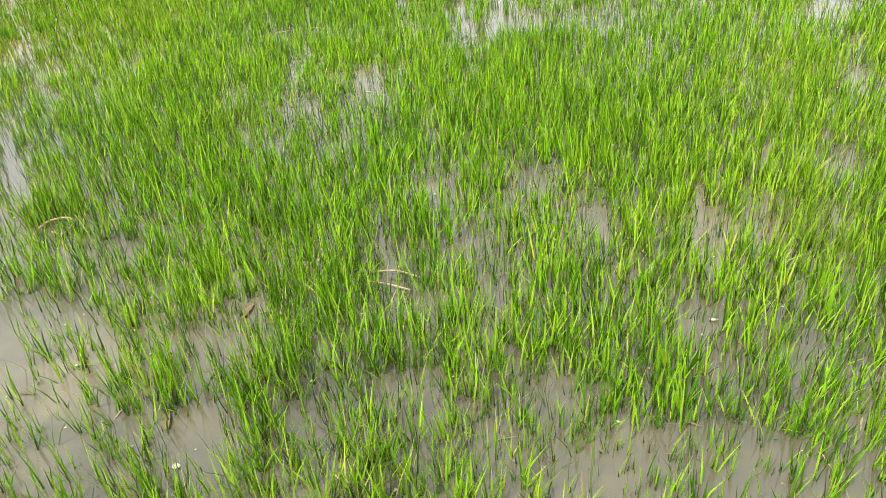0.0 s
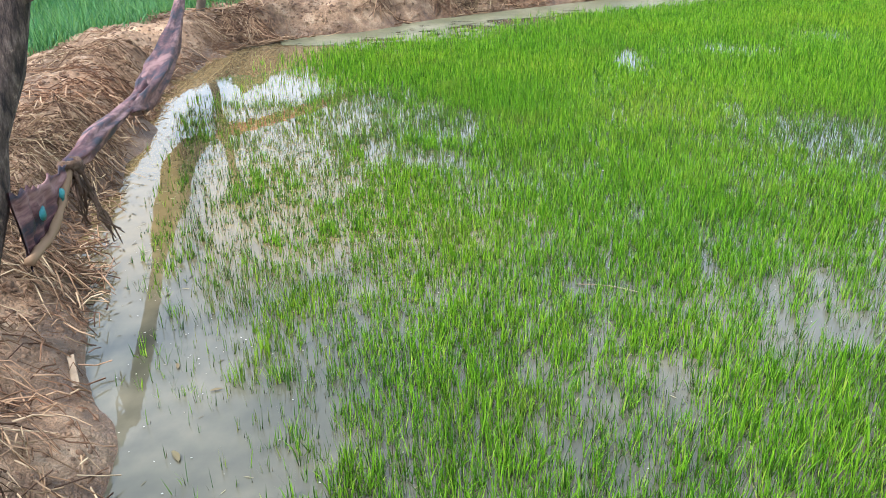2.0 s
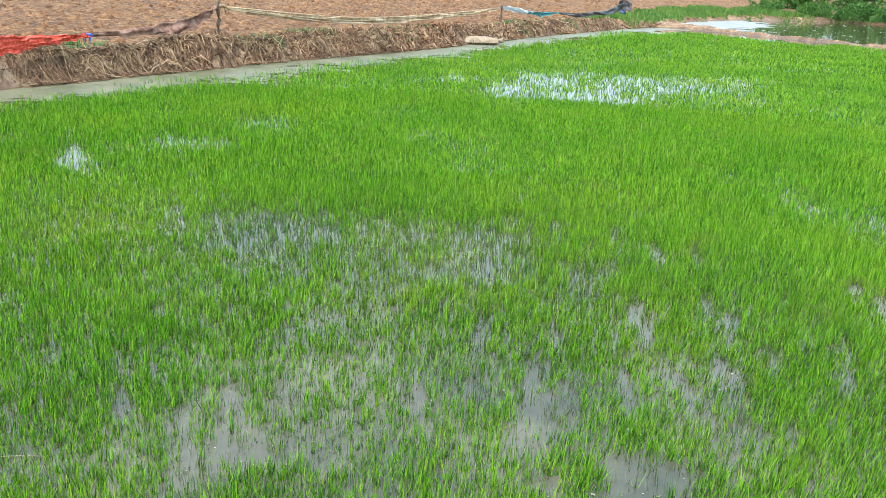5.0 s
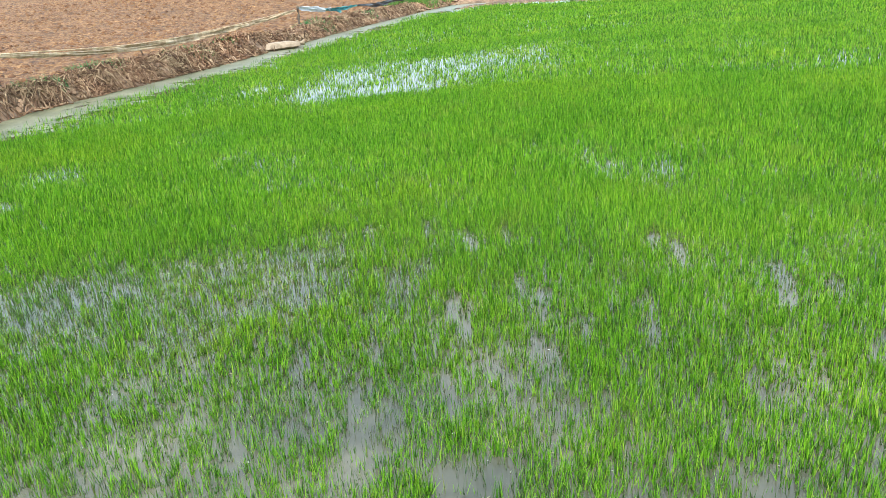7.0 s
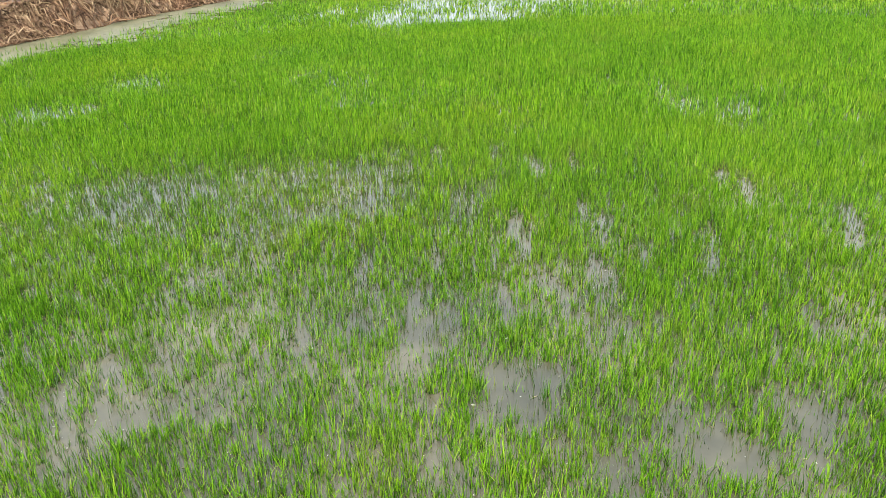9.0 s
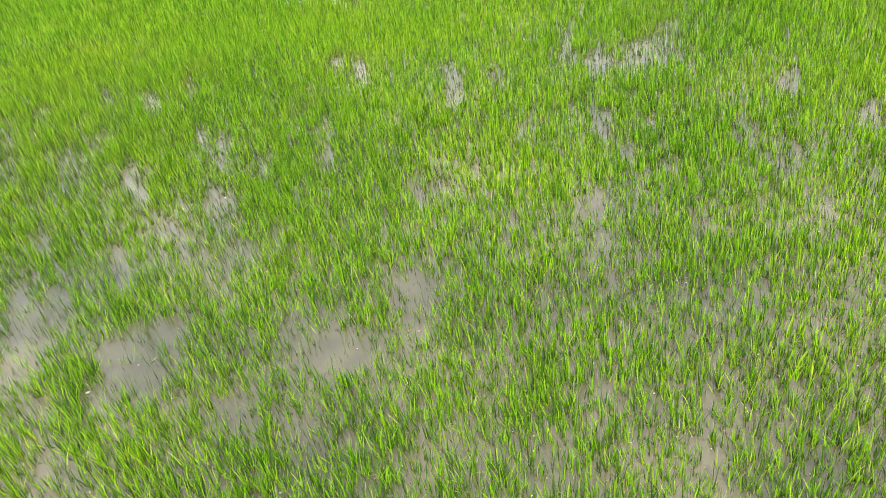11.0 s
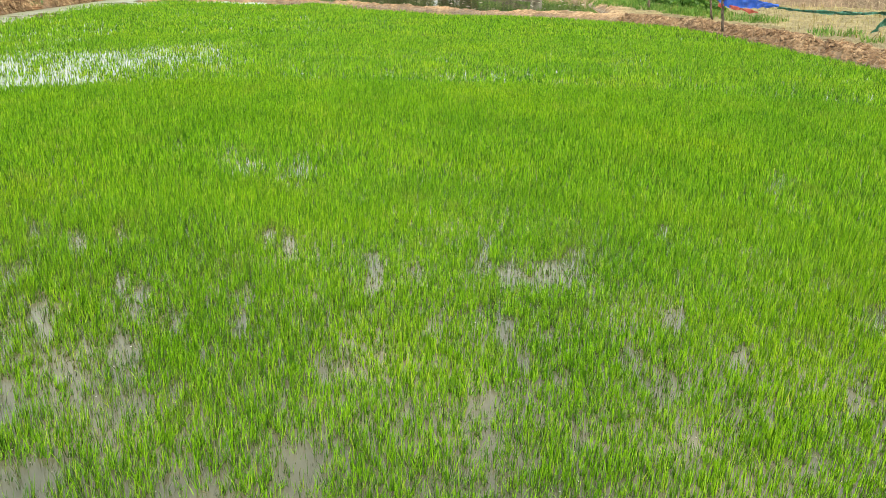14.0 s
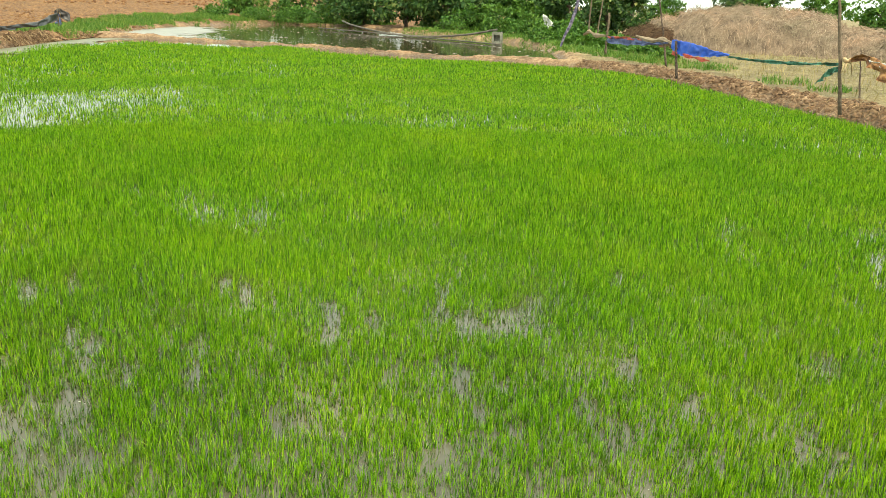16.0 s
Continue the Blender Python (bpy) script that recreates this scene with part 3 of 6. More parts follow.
thin(-0.15, 5.18, 0.18, 0.04, 113, 0.28)
thin(-0.37, 5.56, 0.18, 0.04, 114, 0.28)
thin(-1.43, 2.18, 0.16, 0.10, -173, 0.35)
thin(-0.38, 3.55, 0.14, 0.11, 112, 0.25)
thin(-7.52, 10.63, 1.25, 0.72, 117, 0.20)
thin(-7.03, 13.87, 1.54, 0.54, 118, 0.20)
thin(-7.98, 12.60, 1.24, 0.55, 121, 0.20)
thin(0.51, 5.49, 1.28, 0.98, -159, 0.76)
thin(1.81, 5.43, 0.71, 0.51, -126, 0.82)
thin(-8.40, 13.56, 1.67, 1.15, 152, 0.20)
thin(-9.08, 11.99, 1.45, 0.72, 146, 0.16)
thin(-6.76, 14.27, 1.45, 0.59, 127, 0.32)
thin(-2.24, 8.26, 0.93, 0.13, 124, 0.42)
thin(-1.29, 7.90, 0.55, 0.19, 119, 0.42)
thin(-1.82, 7.92, 0.47, 0.19, 124, 0.45)
thin(-2.84, 8.31, 0.37, 0.13, 129, 0.50)
thin(1.93, 11.31, 0.41, 0.14, 87, 0.45)
thin(2.43, 8.97, 0.37, 0.12, 83, 0.40)
thin(-1.69, 5.81, 0.30, 0.04, 133, 0.15)
thin(-2.13, 5.92, 0.27, 0.04, 136, 0.35)
thin(-2.40, 5.63, 0.32, 0.05, 140, 0.35)
thin(-1.57, 6.06, 0.29, 0.05, 131, 0.45)
thin(0.19, 5.98, 0.44, 0.06, 114, 0.22)
thin(-0.49, 6.24, 0.28, 0.04, 120, 0.22)
thin(-0.71, 6.38, 0.24, 0.04, 121, 0.28)
thin(0.68, 6.48, 0.46, 0.05, 106, 0.30)
thin(0.89, 6.33, 0.22, 0.11, 101, 0.30)
thin(1.13, 6.45, 0.27, 0.20, 83, 0.35)
thin(1.22, 6.67, 0.21, 0.13, 91, 0.35)
thin(0.38, 6.14, 0.19, 0.07, 110, 0.38)
thin(0.70, 5.62, 0.21, 0.09, 108, 0.45)
thin(1.05, 5.56, 0.23, 0.04, 104, 0.12)
thin(1.20, 5.32, 0.13, 0.03, 102, 0.25)
thin(0.58, 5.18, 0.16, 0.05, 113, 0.28)
thin(0.50, 5.01, 0.20, 0.03, 115, 0.16)
thin(0.39, 5.00, 0.20, 0.04, 117, 0.16)
thin(-0.19, 5.26, 0.19, 0.06, 124, 0.25)
thin(1.80, 6.00, 0.25, 0.07, 91, 0.30)
thin(1.64, 5.55, 0.13, 0.04, 94, 0.28)
thin(1.80, 5.35, 0.17, 0.05, 92, 0.30)
thin(0.86, 4.74, 0.12, 0.04, 111, 0.25)
thin(0.99, 4.79, 0.12, 0.06, 108, 0.32)
thin(1.13, 4.89, 0.16, 0.05, 105, 0.15)
thin(1.39, 5.26, 0.12, 0.05, 98, 0.28)
thin(1.54, 4.84, 0.12, 0.05, 95, 0.25)
thin(2.08, 5.22, 0.16, 0.06, 84, 0.30)
thin(1.93, 4.85, 0.19, 0.06, 89, 0.55)
thin(1.70, 4.45, 0.09, 0.04, 93, 0.40)
thin(2.30, 4.88, 0.11, 0.04, 78, 0.50)
thin(1.29, 4.48, 0.12, 0.05, 104, 0.40)
thin(1.12, 4.35, 0.08, 0.04, 108, 0.40)
thin(-1.25, 4.88, 1.00, 0.44, 143, 0.60)
thin(-1.67, 5.08, 0.49, 0.08, 139, 0.28)
thin(-1.15, 4.97, 0.40, 0.04, 135, 0.16)
thin(-1.66, 5.32, 0.26, 0.09, 140, 0.30)
thin(-0.42, 4.74, 0.32, 0.05, 130, 0.12)
thin(-0.65, 4.58, 0.19, 0.08, 139, 0.16)
thin(-0.71, 4.35, 0.26, 0.05, 138, 0.16)
thin(-0.14, 4.43, 0.23, 0.05, 130, 0.25)
thin(-0.25, 3.81, 0.24, 0.10, 145, 0.03)
thin(0.52, 3.98, 0.14, 0.10, -176, 0.02)
thin(0.67, 4.27, 0.17, 0.08, 121, 0.25)
thin(0.34, 4.01, 0.10, 0.07, 146, 0.25)
thin(-1.08, 5.47, 0.28, 0.04, 131, 0.28)
thin(-8.27, 13.46, 1.54, 1.12, 145, 0.24)
thin(-8.09, 14.68, 1.41, 0.78, 131, 0.28)
thin(-7.31, 15.30, 1.54, 0.51, 125, 0.34)
thin(-7.63, 12.04, 0.84, 0.46, 140, 0.28)
thin(2.45, 9.11, 0.35, 0.13, 81, 0.35)
thin(3.58, 9.38, 0.34, 0.16, 65, 0.35)
thin(3.45, 8.45, 0.50, 0.06, 77, 0.15)
thin(2.76, 6.31, 0.19, 0.10, 64, 0.38)
thin(1.67, 7.42, 0.20, 0.07, 90, 0.45)
thin(1.80, 6.07, 0.23, 0.07, 91, 0.40)
thin(2.57, 5.54, 0.20, 0.06, 78, 0.38)
thin(2.67, 5.43, 0.15, 0.06, 72, 0.38)
thin(1.66, 5.52, 0.16, 0.05, 94, 0.32)
thin(1.13, 4.90, 0.14, 0.03, 107, 0.22)
thin(2.12, 5.69, 0.19, 0.05, 87, 0.38)
thin(-2.05, 1.06, 0.78, 0.13, -175, 0.25)
thin(-0.78, 1.12, 0.30, 0.04, -174, 0.10)
thin(-0.24, 1.31, 0.55, 0.18, -175, 0.50)
thin(-0.24, 1.37, 0.14, 0.07, -164, 0.15)
thin(0.33, 1.26, 0.16, 0.09, -144, 0.22)
thin(0.45, 1.46, 0.08, 0.05, -166, 0.06)
thin(0.20, 1.59, 0.13, 0.07, -176, 0.20)
thin(0.21, 1.51, 0.12, 0.05, -179, 0.22)
thin(-0.02, 1.21, 0.17, 0.06, -169, 0.18)
thin(0.45, 1.66, 0.08, 0.04, 173, 0.28)
thin(-0.79, 1.91, 0.20, 0.08, 173, 0.18)
thin(-0.61, 1.76, 0.16, 0.08, 179, 0.28)
thin(-0.48, 1.95, 0.15, 0.11, -156, 0.32)
thin(0.09, 1.89, 0.10, 0.07, -179, 0.18)
thin(0.15, 2.07, 0.15, 0.06, 158, 0.22)
thin(-0.05, 2.30, 0.14, 0.05, 154, 0.25)
thin(0.28, 2.05, 0.11, 0.04, 157, 0.22)
thin(0.21, 1.88, 0.13, 0.07, 166, 0.28)
thin(0.30, 2.52, 0.14, 0.03, 141, 0.10)
thin(0.35, 2.62, 0.10, 0.07, 128, 0.08)
thin(0.41, 2.77, 0.08, 0.03, 129, 0.18)
thin(0.23, 2.93, 0.15, 0.03, 134, 0.18)
thin(0.56, 2.31, 0.10, 0.03, 142, 0.12)
thin(0.16, 2.33, 0.12, 0.03, 149, 0.20)
thin(0.68, 2.29, 0.10, 0.03, 139, 0.16)
thin(0.61, 1.99, 0.07, 0.05, 151, 0.12)
thin(0.76, 1.97, 0.08, 0.07, -104, 0.14)
thin(0.76, 2.06, 0.07, 0.04, 140, 0.12)
thin(0.78, 2.13, 0.07, 0.03, 138, 0.16)
thin(0.83, 2.22, 0.07, 0.05, 125, 0.16)
thin(0.87, 2.17, 0.06, 0.05, -86, 0.20)
thin(0.63, 1.89, 0.10, 0.06, 157, 0.18)
thin(0.50, 1.80, 0.11, 0.08, 170, 0.28)
thin(0.68, 2.44, 0.08, 0.03, 133, 0.18)
thin(-0.13, 3.34, 0.21, 0.03, 134, 0.18)
thin(-0.61, 3.69, 0.16, 0.14, 107, 0.15)
thin(-4.36, 0.28, 1.54, 0.55, -166, 0.12)
thin(-3.11, 0.26, 1.27, 0.31, -165, 0.08)
thin(-4.32, 0.91, 0.92, 0.46, -170, 0.20)
thin(-2.92, 0.89, 0.99, 0.37, -171, 0.30)
thin(-3.28, 3.63, 0.99, 0.66, 141, 0.60)
thin(-2.95, 1.74, 1.18, 0.88, -179, 0.70)
thin(-4.18, 0.31, 0.84, 0.57, -142, 0.13)
thin(-3.38, 0.13, 0.79, 0.25, -163, 0.10)
thin(-2.70, 1.72, 0.33, 0.26, -177, 0.50)
thin(-5.36, 0.23, 1.12, 0.64, -158, 0.05)
thin(-4.37, 0.91, 1.09, 0.58, -169, 0.20)
thin(-3.44, 0.71, 0.82, 0.53, -157, 0.20)
thin(-2.55, 0.68, 0.71, 0.39, -162, 0.26)
thin(-4.16, 1.46, 0.72, 0.42, -175, 0.34)
thin(-4.32, -0.48, 1.47, 0.25, -162, 0.02)
thin(-2.58, 0.02, 0.73, 0.14, -161, 0.14)
thin(-1.58, 0.32, 0.53, 0.11, -160, 0.24)
thin(-5.28, 0.11, 1.07, 0.52, -162, 0.05)
thin(-4.68, 1.22, 0.57, 0.29, -174, 0.30)
thin(-3.44, 1.17, 0.38, 0.17, -175, 0.12)
thin(-3.81, 1.74, 0.64, 0.07, 176, 0.28)
thin(-3.22, 1.47, 0.36, 0.26, -171, 0.28)
thin(-2.76, 0.37, 0.78, 0.26, -164, 0.20)
thin(-2.46, 0.75, 0.68, 0.31, -166, 0.32)
thin(-1.79, 0.74, 0.69, 0.32, -164, 0.30)
thin(-1.24, 0.67, 0.50, 0.22, -160, 0.09)
thin(-1.04, 1.08, 0.23, 0.14, -166, 0.18)
thin(-0.83, 0.91, 0.21, 0.14, -116, 0.03)
thin(-1.91, 1.18, 0.62, 0.34, -172, 0.50)
thin(-1.71, 1.74, 0.78, 0.65, 175, 0.80)
thin(-6.27, 4.49, 0.48, 0.41, 137, 0.28)
thin(-6.84, 5.62, 0.48, 0.27, 147, 0.28)
thin(-8.42, 5.00, 0.60, 0.13, 160, 0.30)
thin(-2.84, 3.55, 0.35, 0.06, 152, 0.28)
thin(-2.48, 2.94, 0.20, 0.03, 158, 0.28)
thin(-3.85, 3.48, 0.41, 0.14, 157, 0.50)
thin(-3.45, 4.00, 0.31, 0.13, 148, 0.50)
thin(-3.31, 4.28, 0.64, 0.12, 148, 0.30)
thin(-0.85, 2.14, 0.22, 0.08, 159, 0.12)
thin(-1.11, 1.98, 0.15, 0.06, 165, 0.30)
thin(-1.42, 2.69, 0.24, 0.04, 155, 0.12)
thin(-1.39, 2.84, 0.20, 0.08, 149, 0.28)
thin(-1.18, 2.89, 0.22, 0.10, 143, 0.38)
thin(-0.75, 2.43, 0.16, 0.06, 150, 0.28)
thin(-1.37, 3.11, 0.35, 0.07, 147, 0.38)
thin(-1.51, 2.01, 0.12, 0.05, 166, 0.15)
thin(-0.95, 1.74, 0.14, 0.07, 170, 0.30)
thin(0.58, 4.79, 1.37, 0.99, 168, 0.78)
thin(-0.69, 4.49, 0.97, 0.51, 166, 0.55)
thin(-0.27, 3.82, 0.20, 0.10, 151, 0.02)
thin(-0.16, 3.65, 0.11, 0.06, 160, 0.10)
thin(0.52, 3.98, 0.13, 0.08, 134, 0.04)
thin(0.64, 4.33, 0.14, 0.08, 122, 0.08)
thin(-0.45, 4.79, 0.28, 0.09, 130, 0.12)
thin(-0.60, 4.54, 0.21, 0.07, 135, 0.18)
thin(-0.73, 4.36, 0.20, 0.07, 139, 0.18)
thin(-1.15, 4.40, 0.29, 0.09, 143, 0.22)
thin(-0.97, 4.06, 0.24, 0.06, 143, 0.12)
thin(1.68, 3.85, 0.15, 0.13, -145, 0.60)
thin(1.37, 3.94, 0.09, 0.07, -171, 0.40)
thin(1.09, 3.70, 0.12, 0.10, 158, 0.55)
thin(1.30, 3.65, 0.11, 0.09, -173, 0.60)
thin(0.94, 3.61, 0.10, 0.06, 123, 0.40)
thin(1.88, 3.80, 0.09, 0.06, 69, 0.50)
thin(0.58, 3.66, 0.17, 0.09, 132, 0.34)
thin(-0.05, 3.35, 0.14, 0.07, 169, 0.08)
thin(1.13, 4.91, 0.16, 0.03, 103, 0.20)
thin(1.55, 4.83, 0.13, 0.05, 95, 0.16)
thin(1.81, 5.98, 0.18, 0.06, 90, 0.20)
thin(1.93, 4.90, 0.18, 0.05, 88, 0.28)
thin(0.34, 3.67, 0.11, 0.06, 143, 0.22)
thin(-0.16, 0.98, 0.33, 0.18, -156, 0.06)
thin(-0.75, 0.81, 0.34, 0.22, -146, 0.08)
thin(0.18, 1.01, 0.26, 0.12, -157, 0.10)
thin(0.02, 1.12, 0.27, 0.09, -166, 0.22)
thin(0.06, 1.30, 0.31, 0.12, -172, 0.42)
thin(-0.89, 1.24, 0.58, 0.21, -173, 0.50)
thin(0.20, 1.50, 0.09, 0.07, -173, 0.14)
thin(-0.18, 2.10, 0.19, 0.07, 162, 0.28)
thin(-0.06, 2.29, 0.13, 0.04, 155, 0.12)
thin(0.12, 2.06, 0.11, 0.05, 159, 0.15)
thin(0.09, 1.91, 0.09, 0.05, 164, 0.18)
thin(-0.64, 1.78, 0.19, 0.10, 174, 0.32)
thin(-0.62, 2.07, 0.23, 0.16, 160, 0.42)
thin(-0.81, 1.94, 0.18, 0.11, 169, 0.42)
thin(-2.29, 0.47, 0.65, 0.29, -161, 0.10)
thin(-2.25, 0.86, 0.62, 0.20, -169, 0.30)
thin(-1.20, 0.38, 0.73, 0.09, -160, 0.40)
thin(-0.43, 0.91, 0.71, 0.19, -167, 0.10)
thin(-1.63, 0.66, 0.74, 0.22, -165, 0.20)


def keep_share(px, py):
    """Share of the seedlings that stand at each place."""
    k = np.ones(px.shape)
    edge = 0.25 * vnoise(px * 4, py * 4, 21) + 0.35 * vnoise(px * 13, py * 13, 22) + 0.3 * vnoise(px * 27, py * 27, 27)
    for x, y, a, b, w, share in THIN:
        reach = 1.9 * max(a, b)
        near = np.flatnonzero((np.abs(px - x) < reach) & (np.abs(py - y) < reach))
        dx, dy = px[near] - x, py[near] - y
        u, v = dx * math.cos(w) + dy * math.sin(w), -dx * math.sin(w) + dy * math.cos(w)
        r = np.sqrt((u / a) ** 2 + (v / b) ** 2) + edge[near]
        # far off and in the middling spots more of them stand
        off = np.hypot(x - 1.3, y - 1.7)
        far, close = step(5.0, 7.5, off), step(4.6, 3.2, off)
        floor = 0.04 + 1.6 * share if share < 0.061 else np.minimum((0.08 + 0.1 * far + 0.14 * close) * step(0.05, 0.2, share) + 0.12 + 0.75 * share, 0.95)
        k[near] = np.minimum(k[near], floor + (1 - floor) * step(0.1, 1.55, r))
    return k


def rice_sets():
    cx, cy = 1.3, 1.7
    sets, stems, weak = [], [], []
    for r0, r1, per, nb, segs, wide, size in ((0, 3.4, 4300, 3, 2, 0.0042, 1.0), (3.4, 6.5, 4300, 3, 1, 0.0074, 1.04), (6.5, 12, 3100, 2, 1, 0.0125, 1.0), (12, 20, 850, 2, 1, 0.0175, 0.95), (20, 38, 290, 2, 1, 0.034, 1.0)):
        count = int(per * math.pi * (r1 * r1 - r0 * r0) * 0.68)
        r = np.sqrt(rng.uniform(r0 * r0, r1 * r1, count))
        a = rng.uniform(-0.35, math.pi + 0.75, count)
        # the corner towards the sunrise is sown thinly
        ok = rng.uniform(0, 1, count) < np.interp(a + 0.12 * vnoise(3 * r * np.cos(a), 3 * r * np.sin(a), 33), [0.55, 1.15], [0.2, 1.0])
        r, a = r[ok], a[ok]
        px, py = cx + r * np.cos(a), cy + r * np.sin(a)
        ok = inside(px, py, FIELD_XY)
        px, py = px[ok], py[ok]
        d, _ = to_edge(px, py, EDGE)
        # a bare channel runs along the bank past the corner
        long_bank = step(-4.4, -7.2, px) * (py < 31)
        bare = 0.05 + long_bank * (0.4 + 0.35 * vnoise(px * 0.7, py * 0.7, 31))
        bare = np.where((py > 27) & (px < -14), 1.6, bare)
        open_ = keep_share(px, py)
        share = open_ * step(0.0, 1.0, (d - bare + 0.12 * vnoise(px * 6, py * 6, 32)) / (0.4 + 1.5 * long_bank))
        clump = 0.5 + 0.5 * vnoise(px * 3.2, py * 3.2, 23)
        fine = 0.5 + 0.5 * vnoise(px * 11, py * 11, 24)
        # tufts with open water between them where the stand is thin
        share *= np.clip(1 + 0.9 * (1 - open_) * vnoise(px * 23, py * 23, 28), 0.2, 1.6)
        share *= np.clip(0.72 + 0.25 * clump + 0.35 * (fine - 0.35), np.where(r0 < 3, 0.66, 0.88), 1)
        ok = rng.uniform(0, 1, len(px)) < share
        px, py, clump, fine, open_ = px[ok], py[ok], clump[ok], fine[ok], open_[ok]
        n = len(px)
        tall = size * (0.078 + 0.024 * clump + 0.018 * vnoise(px * 0.6, py * 0.6, 25)) * rng.uniform(0.68, 1.25, n) * (0.62 + 0.38 * open_)
        wind = 1.1 + 0.6 * vnoise(px * 1.5, py * 1.5, 26)
        for b in range(nb):
            L = tall * (1.0, 0.85, 0.66)[b] * rng.uniform(0.85, 1.12, n)
            head = np.where(rng.uniform(0, 1, n) < 0.2, wind, rng.uniform(0, 2 * math.pi, n))
            lean = np.abs(rng.normal((0.05, 0.17, 0.3)[b], 0.12, n))
            bend = np.abs(rng.normal(0.06 + 0.1 * b, 0.13, n))
            roots = np.stack([px + rng.normal(0, 0.004, n), py + rng.normal(0, 0.004, n), np.full(n, -0.012)], 1)
            w_ = wide * rng.uniform(0.7, 1.25, n) * (0.6 + 0.4 * open_)
            # in the thin places the seedlings are single, narrow and dull
            has = rng.uniform(0, 1, n) < np.clip(open_ * 1.25, 0, 1) ** (0.9 * b)
            dull = has & (rng.uniform(0, 1, n) < 0.85 * step(0.75, 0.35, open_)) if r1 < 7 else np.zeros(n, bool)
            for pick, into in ((has & ~dull, sets), (dull, weak)):
                if pick.any():
                    into.append(blades(roots[pick], L[pick], w_[pick], lean[pick], bend[pick], head[pick], segs))
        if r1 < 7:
            # brown stems at the waterline and drooping shoots, darkened for shade between blades
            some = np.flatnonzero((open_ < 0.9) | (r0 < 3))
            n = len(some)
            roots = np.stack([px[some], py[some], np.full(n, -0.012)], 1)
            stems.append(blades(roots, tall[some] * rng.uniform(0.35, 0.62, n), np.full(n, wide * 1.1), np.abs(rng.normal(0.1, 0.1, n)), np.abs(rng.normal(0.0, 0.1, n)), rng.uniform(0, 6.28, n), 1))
    return sets, stems, weak


rs, st, wk = rice_sets()
tagged(new("rice_seedlings", joined("rice_seedlings", rs, RICE)), "bright green young rice seedlings standing in shallow water", "rice seedlings", kind="stuff")
tagged(new("thin_seedlings", joined("thin_seedlings", wk, RICE_DULL)), "thin dull green rice seedlings scattered in open water", "rice seedlings", kind="stuff")
tagged(new("rice_stems", joined("rice_stems", st, RICE_BASE)), "dark wet rice stems at the waterline, shade painted into their colour", "rice stems", kind="stuff")


# ---- straw, clods and weeds on the banks ----
def along_edge(first, last, n, off0, off1):
    """n random places beside the banks' stretch of EDGE, at off0 to off1 metres outside the water."""
    pts = np.array([e[:2] for e in EDGE[first:last + 1]])
    seg = np.diff(pts, axis=0)
    ln = np.hypot(*seg.T)
    i = rng.choice(len(seg), n, p=ln / ln.sum())
    f = rng.uniform(0, 1, n)
    out = np.stack([-seg[:, 1], seg[:, 0]], 1) / ln[:, None] * -1
    mid = np.array([np.mean([e[0] for e in EDGE]), np.mean([e[1] for e in EDGE])])
    flip = np.sign(((pts[:-1] + seg / 2 - mid) * out).sum(1))
    out *= flip[:, None]
    o = rng.uniform(off0, off1, n)
    p = pts[i] + seg[i] * f[:, None] + out[i] * o[:, None]
    return p[:, 0], p[:, 1], out[i]


def straw_strands(px, py, heading, length, thick, lift=0.0):
    """Thin three-sided stalks that lie over the ground and droop at their ends."""
    n = len(px)
    vs, qs = np.zeros((n, 9, 3)), []
    for k in range(3):
        f = k / 2
        x, y = px + np.cos(heading) * length * f, py + np.sin(heading) * length * f
        z = np.maximum(relief(x, y)[0], 0.0) + 0.012 + lift * (1 - abs(2 * f - 0.7)) + rng.uniform(0, 0.03, n)
        a0 = rng.uniform(0, 2, n)
        for j in range(3):
            a = a0 + j * 2.094
            vs[:, 3 * k + j] = np.stack([x - np.sin(heading) * np.cos(a) * thick, y + np.cos(heading) * np.cos(a) * thick, z + np.sin(a) * thick], 1)
    base = np.arange(n)[:, None] * 9
    for k in range(2):
        for j in range(3):
            qs.append(base + np.array([3 * k + j, 3 * k + (j + 1) % 3, 3 * k + 3 + (j + 1) % 3, 3 * k + 3 + j]))
    return vs.reshape(-1, 3), np.concatenate(qs), np.zeros((0, 3), int)


